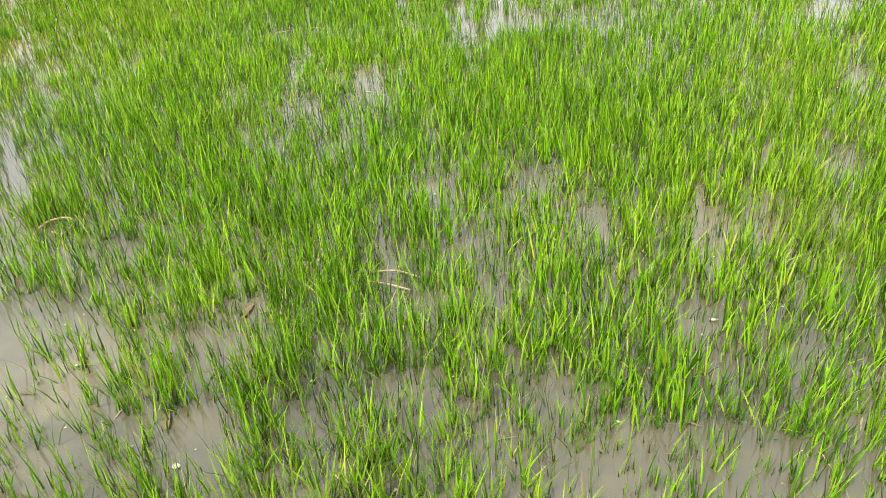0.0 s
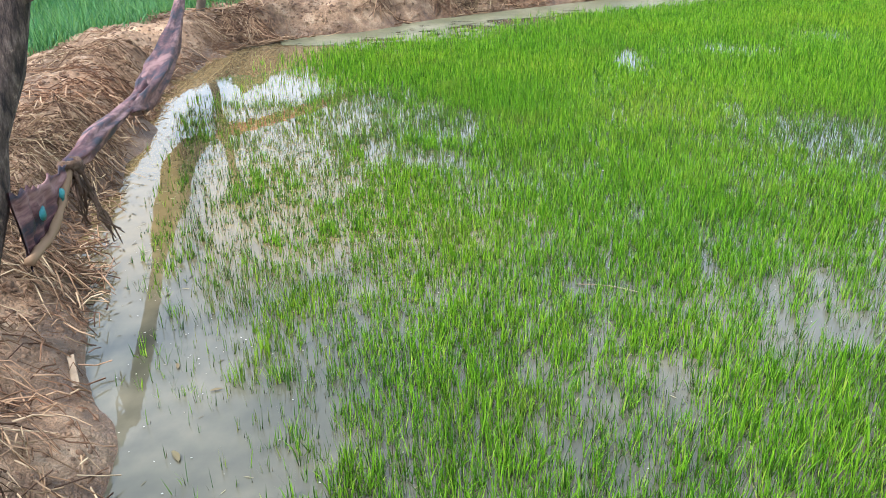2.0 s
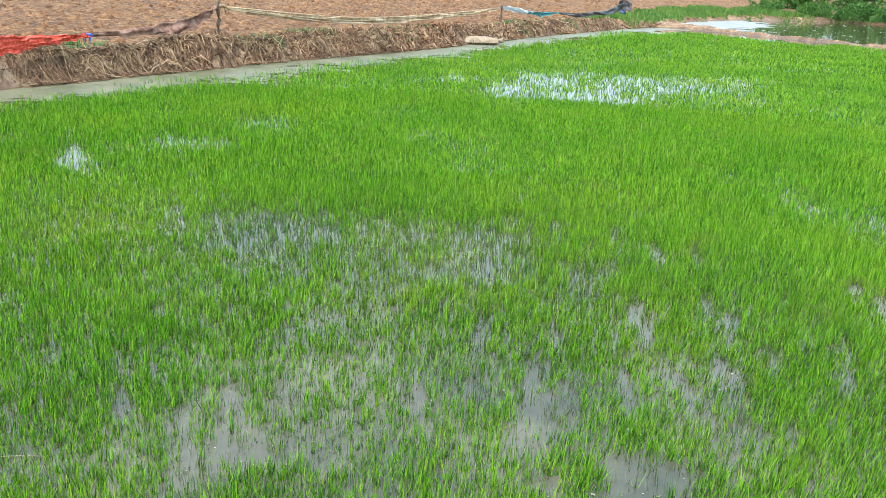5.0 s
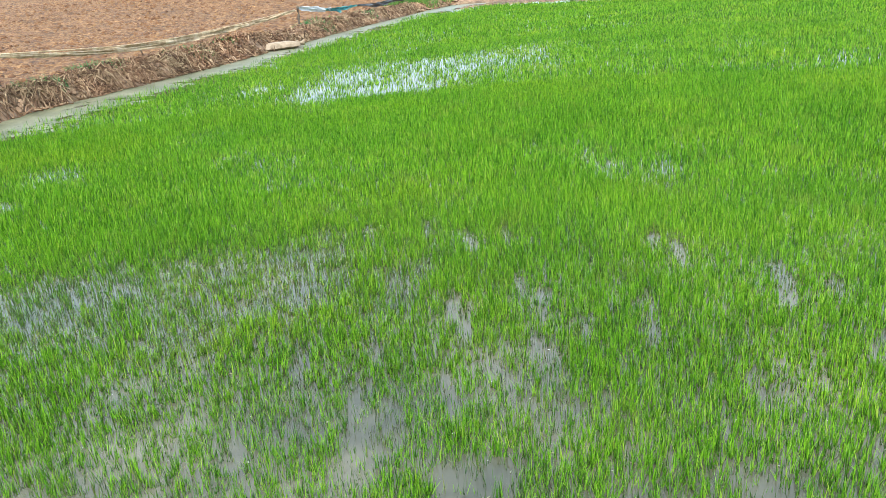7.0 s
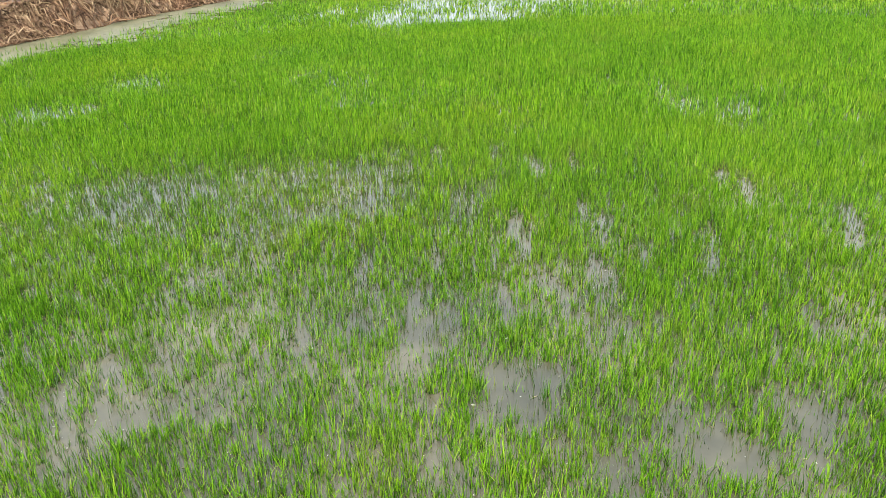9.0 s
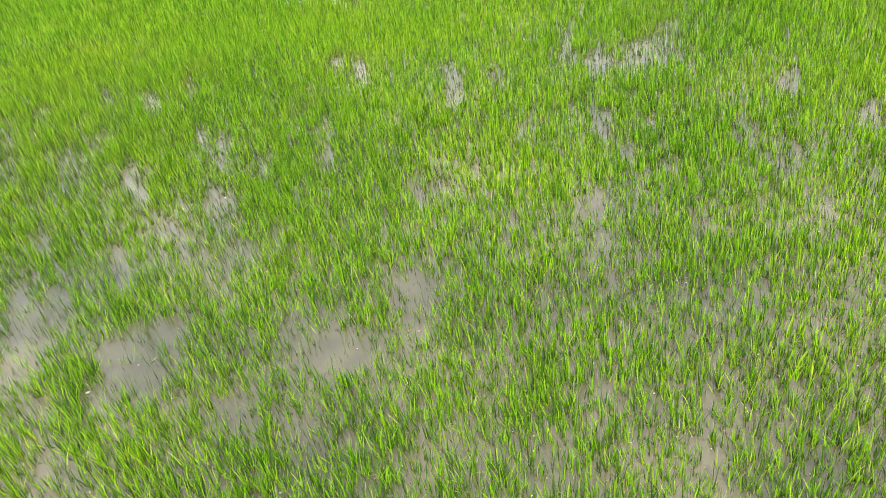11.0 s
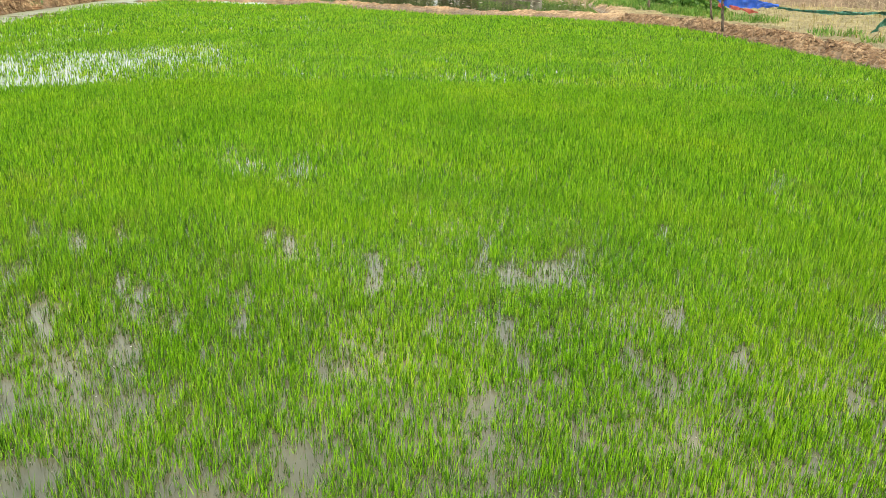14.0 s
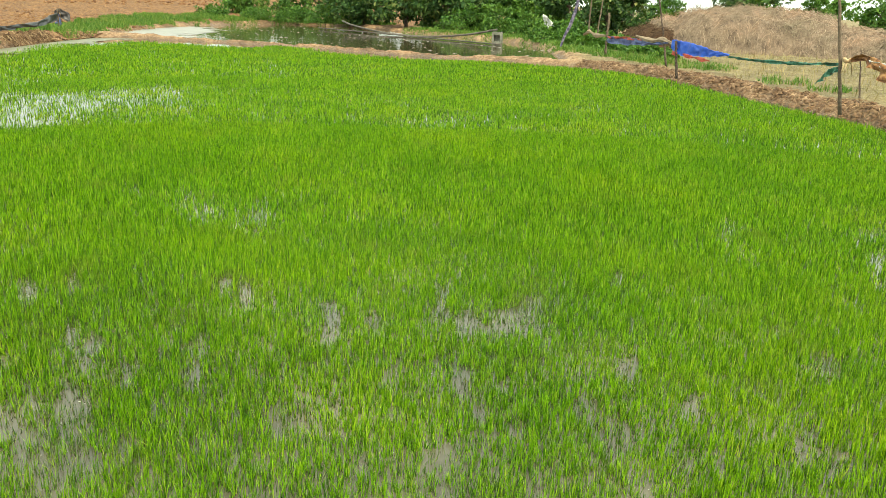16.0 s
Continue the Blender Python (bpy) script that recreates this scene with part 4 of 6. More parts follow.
def bank_straw():
    sets = []
    # thick dried straw hanging over the long bank
    for first, last, n, o0, o1, l0, l1, th in ((8, 10, 6500, 0.0, 0.75, 0.12, 0.42, 0.009), (10, 13, 6500, 0.03, 0.75, 0.12, 0.42, 0.012), (5, 8, 8500, 0.0, 0.7, 0.1, 0.38, 0.0055), (0, 3, 3600, 0.12, 0.9, 0.03, 0.15, 0.0026), (2, 6, 6500, 0.0, 1.0, 0.06, 0.3, 0.003), (13, 14, 1500, 0.0, 1.2, 0.2, 0.6, 0.022), (20, 25, 1300, 0.1, 0.8, 0.08, 0.26, 0.006), (27, 30, 2500, 0.1, 0.9, 0.04, 0.2, 0.0025)):
        px, py, out = along_edge(first, last, n, o0, o1)
        px, py = px + rng.normal(0, 0.12, n), py + rng.normal(0, 0.07 if first == 0 else 0.03, n)
        patch = vnoise(px * 1.7, py * 1.7, 41)
        ok = patch + 0.5 * rng.uniform(-1, 1, len(px)) > {8: -0.2, 10: -0.35, 13: -0.45, 0: -0.9, 2: 0.22, 5: -0.12}.get(first, -0.25)
        px, py, out = px[ok], py[ok], out[ok]
        face = np.arctan2(-out[:, 1], -out[:, 0])
        head = face + rng.normal(0, 1.15 if first in (8, 10) else 1.5, len(px))
        long_ = rng.uniform(l0, l1, len(px))
        ex, ey = px + np.cos(head) * long_, py + np.sin(head) * long_
        over = np.where(inside(ex, ey, FIELD_XY), to_edge(ex, ey, EDGE)[0], 0.0)
        ok = over < (0.1 if first in (8, 10, 13, 20) else 0.02)
        px, py, head, long_ = px[ok], py[ok], head[ok], long_[ok]
        lift = np.where(rng.uniform(0, 1, len(px)) < 0.4, rng.uniform(0.03, 0.2 if first in (8, 10) else 0.035, len(px)), 0.0)
        sets.append(straw_strands(px, py, head, long_, th * rng.uniform(0.6, 1.3, len(px)), lift))
    return sets


tagged(new("straw_litter", joined("straw_litter", bank_straw(), STRAW)), "dry brown straw heaped over the muddy bank", "straw", kind="stuff")


def lumps(px, py, size, sink=0.3):
    """Uneven many-sided clods."""
    n = len(px)
    ring = np.array([(0, 0, 1), (0.9, 0, 0.35), (0.28, 0.86, 0.3), (-0.73, 0.53, 0.4), (-0.73, -0.53, 0.3), (0.28, -0.86, 0.35), (0.8, 0.5, -0.4), (-0.3, 0.9, -0.4), (-1, 0, -0.4), (-0.3, -0.9, -0.4), (0.8, -0.5, -0.4)])
    tri = np.array([(0, 1, 2), (0, 2, 3), (0, 3, 4), (0, 4, 5), (0, 5, 1), (1, 6, 2), (2, 6, 7), (2, 7, 3), (3, 7, 8), (3, 8, 4), (4, 8, 9), (4, 9, 5), (5, 9, 10), (5, 10, 1), (1, 10, 6)])
    v = ring[None] * rng.uniform(0.65, 1.3, (n, 11, 3))
    a = rng.uniform(0, 6.28, n)
    c, s = np.cos(a)[:, None], np.sin(a)[:, None]
    x, y = v[..., 0] * c - v[..., 1] * s, v[..., 0] * s + v[..., 1] * c
    z = relief(px, py)[0]
    w = np.stack([px[:, None] + x * size[:, None], py[:, None] + y * size[:, None], z[:, None] + (v[..., 2] * 0.75 + 0.2 - sink) * size[:, None]], -1)
    return w.reshape(-1, 3), np.zeros((0, 4), int), (np.arange(n)[:, None, None] * 11 + tri[None]).reshape(-1, 3)


def field_clods():
    n = 15000
    px, py = rng.uniform(-48, -9, n), rng.uniform(-9, 44, n)
    d, _ = to_edge(px, py, EDGE)
    ok = ~inside(px, py, FIELD_XY) & ~inside(px, py, SHORE) & (d > 1.6) & (px < -8.5) & (px < -9 - 0.42 * (py - 2))
    px, py = px[ok], py[ok]
    m = 3000
    az, dist = np.radians(rng.uniform(31, 62, m)), rng.uniform(46, 105, m)
    fx, fy = 1.9 - dist * np.sin(az), 2.3 + dist * np.cos(az)
    far = (fx < -42) & ~inside(fx, fy, SHORE)
    fx, fy = fx[far], fy[far]
    return [lumps(px, py, rng.uniform(0.02, 0.085, len(px)) * rng.uniform(0.6, 1.7, len(px))), lumps(fx, fy, rng.uniform(0.08, 0.26, len(fx)))]


tagged(new("soil_clods", joined("soil_clods", field_clods(), CLOD)), "broken red clods of ploughed earth", "soil", kind="stuff")


def bank_clods():
    sets = []
    for first, last, n, o0, o1, s0, s1 in ((19, 25, 5200, 0.05, 0.75, 0.015, 0.055), (14, 19, 1500, 0.1, 0.45, 0.01, 0.024), (0, 3, 2600, 0.04, 1.1, 0.003, 0.012), (2, 6, 4200, 0.05, 1.1, 0.005, 0.024), (5, 8, 1500, 0.08, 1.1, 0.008, 0.03), (8, 13, 1200, 0.1, 1.1, 0.03, 0.09)):
        px, py, _ = along_edge(first, last, n, o0, o1)
        sets.append(lumps(px, py, rng.uniform(s0, s1, n), 0.3 if s1 > 0.03 else 0.55))
    return sets


tagged(new("bank_clods", joined("bank_clods", bank_clods(), BUND_CLOD)), "lumps of drying mud along the field banks", "mud", kind="stuff")


def tufts(spots, per, tall, wide, segs=2):
    """Grass round the spots: x, y, radius."""
    sets = []
    for x, y, r in spots:
        n = int(per * r * r * 3.2)
        q, a = r * np.sqrt(rng.uniform(0, 1, n)), rng.uniform(0, 6.28, n)
        px, py = x + q * np.cos(a), y + q * np.sin(a)
        ok = (vnoise(px * 2.2, py * 2.2, 51) > -0.5) & ~inside(px, py, FIELD_XY)
        px, py = px[ok], py[ok]
        n = len(px)
        z = relief(px, py)[0] - 0.01
        L = tall * rng.uniform(0.5, 1.25, n) * (1.1 - 0.5 * np.hypot(px - x, py - y) / r)
        sets.append(blades(np.stack([px, py, z], 1), L, wide * rng.uniform(0.7, 1.3, n), np.abs(rng.normal(0.3, 0.2, n)), np.abs(rng.normal(0.3, 0.25, n)), rng.uniform(0, 6.28, n), segs))
    return sets


NEAR_GRASS = [(-9.6, -3.2, 1.5), (-11.6, -3.0, 1.4), (-7.6, -2.9, 0.9), (-8.9, -1.3, 0.8), (-9.3, -0.3, 0.6), (-10.5, -1.6, 0.9), (-13.4, -3.8, 1.7), (-6.3, -2.4, 0.5), (-7.6, -2.0, 0.7), (-8.3, -1.9, 0.6), (-9.7, -0.8, 0.55), (-10.3, -0.5, 0.5), (-6.9, -2.1, 0.5)]
tagged(new("weedy_grass", joined("weedy_grass", tufts(NEAR_GRASS, 750, 0.33, 0.012), WEED)), "long blue-green grass growing behind the bank corner", "grass", kind="stuff")
BANK_GRASS = [(-13.3, 8.4, 0.5), (-15.2, 12.6, 0.7), (-16.1, 14.2, 0.6), (-18.6, 19.7, 0.8), (-19.4, 21.2, 0.8), (-20.4, 23.4, 0.8), (-12.2, 4.6, 0.7), (-11.9, 2.2, 0.6), (-10.6, 1.5, 0.4), (-14.1, 10.2, 0.4), (-16.4, 11.0, 0.6)]
tagged(new("bank_grass", joined("bank_grass", tufts(BANK_GRASS, 420, 0.22, 0.016), WEED)), "short green weeds along the top of the bank", "grass", kind="stuff")
FAR_GRASS = [(-24.6, 31.8, 1.8), (-26.4, 34.6, 2.0), (-22.8, 30.2, 0.9), (-28.2, 38.6, 2.0), (-30.0, 42.6, 2.2), (-31.6, 47.0, 2.4), (-32.6, 52.0, 2.6), (-32.4, 58.0, 3.0), (-29.0, 64.5, 3.0), (-24.0, 66.0, 3.0)]
tagged(new("pond_grass", joined("pond_grass", tufts(FAR_GRASS, 170, 0.36, 0.04), GRASS)), "lush green grass on the pond's bank", "grass", kind="stuff")
SHORE_GRASS = [(-7.5, 47.6, 2.2), (-4.8, 43.6, 2.0), (-3.0, 39.5, 1.8), (-1.6, 35.6, 1.5), (-11.0, 51.0, 2.4), (-14.8, 54.0, 2.8), (0.2, 33.0, 1.2), (1.2, 30.5, 1.0), (-0.5, 38.5, 2.0)]
tagged(new("shore_weeds", joined("shore_weeds", tufts(SHORE_GRASS + [(-1.2, 33.6, 1.2), (-0.1, 31.6, 1.0), (-2.3, 36.2, 1.0), (0.7, 29.7, 0.9), (1.6, 29.0, 1.1), (2.8, 27.4, 0.9), (4.4, 23.0, 0.6), (5.2, 21.4, 0.5)], 190, 0.27, 0.026), GRASS)), "low leafy weeds on the pond's shore", "weeds", kind="stuff")


def stubble_sets():
    n = 15000
    px, py = rng.uniform(0, 24, n), rng.uniform(9, 44, n)
    d, _ = to_edge(px, py, EDGE)
    ok = ~inside(px, py, FIELD_XY) & (d > 1.3) & (px > 3 - 0.42 * (py - 24)) & (vnoise(px * 1.2, py * 1.2, 61) > -0.55)
    px, py = px[ok], py[ok]
    n = len(px)
    return [blades(np.stack([px, py, relief(px, py)[0] - 0.01], 1), rng.uniform(0.08, 0.32, n), np.full(n, 0.018), np.abs(rng.normal(0.3, 0.3, n)), np.abs(rng.normal(0.2, 0.2, n)), rng.uniform(0, 6.28, n), 2)]


tagged(new("stubble", joined("stubble", stubble_sets(), STUBBLE)), "pale yellow cut rice stubble beyond the bank", "stubble", kind="stuff")


# ---- what floats on the water ----
def floating(n, x0, x1, y0, y1, s0, s1, aspect, z, poly=None):
    px, py = rng.uniform(x0, x1, n), rng.uniform(y0, y1, n)
    ok = inside(px, py, poly or FIELD_XY)
    px, py = px[ok], py[ok]
    n = len(px)
    a, s = rng.uniform(0, 6.28, n), rng.uniform(s0, s1, n)
    k = np.array([(1, 0), (0.45, 1), (-0.5, 0.9), (-1, 0), (-0.4, -1), (0.5, -0.85)])
    v = np.zeros((n, 7, 3))
    for j in range(6):
        u, w = k[j, 0] * s, k[j, 1] * s * aspect * rng.uniform(0.6, 1.2, n)
        v[:, j] = np.stack([px + u * np.cos(a) - w * np.sin(a), py + u * np.sin(a) + w * np.cos(a), np.full(n, z)], 1)
    v[:, 6] = np.stack([px, py, np.full(n, z) + s * 0.12], 1)
    t = np.array([(j, (j + 1) % 6, 6) for j in range(6)])
    return v.reshape(-1, 3), np.zeros((0, 4), int), (np.arange(n)[:, None, None] * 7 + t[None]).reshape(-1, 3)


tagged(new("floating_flakes", joined("floating_flakes", [floating(2600, -4, 3, 0.2, 6, 0.0015, 0.0042, 0.7, 0.003), floating(1800, -8, -1, -1, 3, 0.002, 0.0055, 0.6, 0.003), floating(26, -4, 3, 0.2, 5, 0.005, 0.009, 0.7, 0.003)], SHELL)), "small pale flakes and snail shells floating on water", "debris", kind="stuff")
tagged(new("drowned_leaves", joined("drowned_leaves", [floating(1500, -4, 4, 0.2, 6, 0.006, 0.018, 0.12, 0.002), floating(1300, -8, -1, -1, 4, 0.006, 0.018, 0.14, 0.002), floating(1500, -6.5, -1.6, -0.7, 1.3, 0.006, 0.02, 0.2, 0.003)], ROT)), "yellowed leaf shreds lying on the water", "debris", kind="stuff")


# outline of the sky reflection painted on the pond
GLARE_AREA = [(-24.6, 35.4), (-29.6, 44.0), (-30.2, 50.0), (-27.4, 49.0), (-24.6, 44.0), (-20.6, 35.6), (-21.6, 34.6)]


def pond_glare():
    """A pale film that paints the sky's reflection in the pond's corner, with a ragged margin."""
    xs, ys = np.arange(-31, -18, 0.2), np.arange(34, 54, 0.3)
    gx, gy = np.meshgrid(xs, ys)
    d, _ = to_edge(gx, gy, [(*f, 0) for f in GLARE_AREA])
    d = np.where(inside(gx, gy, GLARE_AREA), -d, d) + 0.9 * vnoise(gx * 0.7, gy * 0.7, 91) + 0.9 * vnoise(gx * 2.4, gy * 1.2, 92)
    nx, ny = len(xs), len(ys)
    i = (np.arange(ny - 1)[:, None] * nx + np.arange(nx - 1)).ravel()
    q = np.stack([i, i + 1, i + nx + 1, i + nx], 1)
    q = q[d.ravel()[q].min(1) < 0.8]
    me = quad_mesh("water_glare", np.stack([gx.ravel(), gy.ravel(), np.full(gx.size, 0.006)], 1), q, SKY_GLARE, smooth=True)
    at = me.attributes.new("cover", "FLOAT", "POINT")
    at.data.foreach_set("value", np.clip(0.5 - d, 0, 1).ravel().astype(np.float32))
    return tagged(new("water_glare", me), "pale film painting the sky's reflection on the pond's corner", "foam", kind="structure")


pond_glare()
tagged(new("pond_flakes", joined("pond_flakes", [floating(380, -31, -3, 30, 60, 0.04, 0.12, 0.6, 0.004, SHORE)], SHELL)), "pale flecks floating on the pond", "debris", kind="stuff")

# ---- posts ----
def post(x, y, z0, z1, lean_x, lean_y, r0, r1, mat, label, name="fence_post", knots=0, seed=1):
    """An uneven tapering stake, driven into the bank, with the stubs of cut twigs."""
    e = empty(name, x, y, z0)
    r_ = random.Random(seed)
    n = 11
    pts, rad = [], []
    for i in range(n):
        f = i / (n - 1)
        pts.append((x + lean_x * f + r_.uniform(-1, 1) * r0 * 0.35, y + lean_y * f + r_.uniform(-1, 1) * r0 * 0.35, z0 - 0.15 + (z1 - z0 + 0.15) * f))
        rad.append((r0 + (r1 - r0) * f) * r_.uniform(0.92, 1.08))
    child(tube_ob("stake", pts, rad, mat, 9, 0.1, seed), e)
    for k in range(knots):
        i = r_.randrange(3, n - 2)
        p, a = Vector(pts[i]), r_.uniform(0, 6.28)
        q = p + Vector((math.cos(a), math.sin(a), 0.25)) * r0 * 1.7
        child(tube_ob("twig_stub", [p, p.lerp(q, 0.6), q], [r0 * 0.5, r0 * 0.36, r0 * 0.25], mat, 6, 0.15, seed + k), e)
    return tagged(e, label, "post", group="fence posts" if name == "fence_post" else "")


post(-0.99, 0.0, 0.18, 1.85, -0.40, 0.515, 0.054, 0.047, BARK, "rough dark tree-trunk post standing at the water's edge", knots=5, seed=3)
post(-7.9, -0.92, 0.36, 1.65, 0.05, 0.16, 0.048, 0.04, STICK, "weathered wooden post at the corner of the bank", knots=2, seed=4)
post(-13.07, 7.49, 0.33, 1.12, 0.0, 0.02, 0.04, 0.033, STICK, "short crooked stick post on the straw-covered bank", knots=3, seed=5)
post(-18.3, 18.8, 0.28, 0.98, 0.02, 0.05, 0.04, 0.035, STICK, "short stick post holding white and teal sheets", knots=1, seed=6)
post(-14.86, 11.4, 0.3, 0.68, -0.05, 0.0, 0.018, 0.015, STICK, "thin stick propping up the slack sheet", name="prop_stick", seed=7)
post(-25.6, 33.2, 0.22, 1.2, 0.0, 0.0, 0.045, 0.035, STICK, "dark stick post at the pond's corner", knots=1, seed=8)
post(-31.5, 40.0, 0.22, 1.0, 0.0, 0.0, 0.05, 0.04, STICK, "stick post beside the ploughed field", seed=9)
post(4.74, 17.6, 0.25, 2.35, -0.35, 0.15, 0.03, 0.024, STICK, "tall leaning pole of bare grey wood", knots=2, seed=10)
post(1.92, 24.1, 0.25, 1.05, -0.12, 0.1, 0.04, 0.032, BARK, "short dark post under the blue sheet", knots=1, seed=11)
post(1.6, 27.5, 0.3, 2.3, -0.45, 0.3, 0.032, 0.022, BARK, "leaning dark branch before the straw heap", name="leaning_branch", knots=2, seed=12)
post(-0.55, 31.0, 0.25, 1.7, 0.0, 0.0, 0.05, 0.04, STICK, "pale stick post beside the weeds", knots=2, seed=13)
post(5.35, 19.2, 0.25, 1.15, -0.12, 0.1, 0.02, 0.013, BARK, "thin dark twig leaning beside the pole", name="leaning_twig", knots=1, seed=14)
for k, (px, py, lx) in enumerate(((-1.9, 37.2, 0.1), (-1.6, 37.6, 0.35))):
    post(px, py, 0.25, 4.2, lx, 0.2, 0.034, 0.022, STICK, "thin bare pole rising from the shore weeds", name="bare_pole", seed=20 + k)


# ---- cloths, nets and sheets of the fence ----
def roll(name, points, radii, flats, mat, label, category, n=40, seed=1, creases=0.22, parent=None, part_name="cloth"):
    """A cloth gathered and twisted into a hanging roll with creases along it."""
    line = smooth_line(points, n)
    us = np.linspace(0, len(radii) - 1, n)
    rad, fl = np.interp(us, range(len(radii)), radii), np.interp(us, range(len(flats)), flats)
    sides = 22
    r_ = random.Random(seed)
    ph = [r_.uniform(0, 6.28) for _ in range(4)]
    vs, qs = [], []
    for i, p in enumerate(line):
        p = Vector(p)
        d = Vector(line[min(i + 1, n - 1)] - line[max(i - 1, 0)]).normalized()
        side = d.cross(Vector((0, 0, 1))).normalized()
        up = side.cross(d)
        for k in range(sides):
            a = 2 * math.pi * k / sides + i * 0.025
            c = 1 + creases * (math.sin(5 * a + ph[0] + math.sin(i * 0.11)) * 0.6 + math.sin(8 * a + ph[1] + i * 0.05) * 0.35 + math.sin(2 * a + ph[2] - i * 0.09) * 0.4 + r_.uniform(-0.07, 0.07))
            a2 = 2 * math.pi * k / sides
            vs.append(tuple(p + side * (math.cos(a2) * rad[i] * fl[i] * c) + up * (math.sin(a2) * rad[i] * c)))
    for i in range(n - 1):
        for k in range(sides):
            a, b = i * sides + k, i * sides + (k + 1) % sides
            qs.append((a, b, b + sides, a + sides))
    m = len(vs)
    vs += [tuple(line[0]), tuple(line[-1])]
    ts = [(m, (k + 1) % sides, k) for k in range(sides)] + [(m + 1, (n - 1) * sides + k, (n - 1) * sides + (k + 1) % sides) for k in range(sides)]
    if parent is not None:
        return child(new(part_name, quad_mesh(part_name, vs, qs, mat, ts, smooth=True)), parent)
    e = empty(name, *points[0])
    child(new("cloth", quad_mesh("cloth", vs, qs, mat, ts, smooth=True)), e)
    return tagged(e, label, category)


def sheet(name, top, drops, mat, label, category, nu=60, nv=12, fold=0.03, seed=1, parent=None, part_name="cloth", ragged=0.15, lift=0.0, crumple=0.0):
    """A cloth hung by its upper edge: a line of places, and how far it hangs below each. It has thickness, folds and a ragged hem."""
    line = smooth_line(top, nu)
    drop = np.interp(np.linspace(0, len(drops) - 1, nu), range(len(drops)), drops)
    d = np.gradient(line, axis=0)
    nrm = np.stack([-d[:, 1], d[:, 0], 0 * d[:, 0]], 1)
    nrm /= np.linalg.norm(nrm, axis=1)[:, None] + 1e-9
    r_ = np.random.default_rng(seed)
    u, v = np.meshgrid(np.arange(nu), np.linspace(0, 1, nv), indexing="ij")
    hem = drop * (1 + ragged * vnoise(np.arange(nu) * 0.35, np.full(nu, seed * 1.7), seed))
    w = fold * (np.sin(u * 0.9 + 2.5 * vnoise(u * 0.25, v * 2, seed)) * (0.3 + v) + 1.2 * vnoise(u * 0.45, v * 4, seed + 1)) + lift * v + crumple * (vnoise(u * 0.13, v * 9 + u * 0.06, seed + 5) + 0.6 * vnoise(u * 0.3, v * 16 - u * 0.1, seed + 6))
    p = line[:, None] + nrm[:, None] * w[..., None]
    p[..., 2] -= hem[:, None] * v - 0.015 * vnoise(u * 0.8, v * 3, seed + 2)
    front, back = p.reshape(-1, 3), (p + nrm[:, None] * 0.006).reshape(-1, 3)
    i = (np.arange(nu - 1)[:, None] * nv + np.arange(nv - 1)).ravel()
    q = np.stack([i, i + 1, i + nv + 1, i + nv], 1)
    n = nu * nv
    quads = [q, q[:, ::-1] + n]
    for a in (0, nv - 1):
        j = np.arange(nu - 1) * nv + a
        quads.append(np.stack([j, j + nv, j + nv + n, j + n], 1))
    me = quad_mesh(part_name, np.concatenate([front, back]), np.concatenate(quads), mat, smooth=True)
    if parent is not None:
        return child(new(part_name, me), parent)
    e = empty(name, *top[0])
    child(new(part_name, me), e)
    return tagged(e, label, category)


def tie(parent, x, y, z, r, mat, seed=1, name="knot"):
    """A knot with loose ends."""
    r_ = random.Random(seed)
    pts = [(x + r * math.cos(a), y + r * math.sin(a), z + 0.3 * r * math.sin(2.3 * a)) for a in np.linspace(0, 11, 26)]
    child(tube_ob(name, pts, [r * 0.42] * 26, mat, 6, 0.2, seed), parent)
    for k in range(3):
        a = r_.uniform(0, 6.28)
        child(tube_ob("loose_end", [(x, y, z), (x + r * 1.4 * math.cos(a), y + r * 1.4 * math.sin(a), z - r), (x + r * 1.8 * math.cos(a), y + r * 1.8 * math.sin(a), z - r * 3.2)], [r * 0.3, r * 0.25, r * 0.12], mat, 5, 0.2, seed + k), parent)


# the twisted maroon cloth from the dark trunk to the corner post
mc = roll("twisted_cloth", [(-1.58, 0.20, 0.54), (-1.75, 0.18, 0.53), (-2.05, 0.12, 0.52), (-2.55, 0.02, 0.47), (-3.25, -0.12, 0.42), (-3.6, -0.19, 0.44)],
          [0.018, 0.03, 0.034, 0.03, 0.02, 0.03], [1, 1.1, 1.2, 1.1, 1, 1], MAROON, "faded maroon cloth twisted and slung between two posts", "cloth", n=60, seed=5, creases=0.32)
roll("hanging_fold", [(-2.86, -0.03, 0.43), (-3.4, -0.14, 0.37), (-4.05, -0.27, 0.36), (-5.2, -0.46, 0.45), (-6.2, -0.64, 0.63), (-7.0, -0.79, 0.83), (-7.7, -0.90, 1.0)], [0.02, 0.07, 0.1, 0.085, 0.058, 0.015, 0.013], [1, 0.65, 0.8, 0.7, 0.7, 1, 1], MAROON, "", "", n=90, seed=51, creases=0.5, parent=mc, part_name="hanging_fold")
sheet("", [(-1.10, 0.24, 0.60), (-1.3, 0.235, 0.57), (-1.58, 0.20, 0.55)], [0.24, 0.17, 0.02], MAROON, "", "", 30, 10, 0.007, 52, parent=mc, part_name="spread_fold")
child(tube_ob("hem_rope", smooth_line([(-1.08, 0.26, 0.40), (-1.3, 0.245, 0.42), (-1.57, 0.205, 0.52)], 16), [0.016] * 16, STRAW, 7, 0.3, 53), mc)
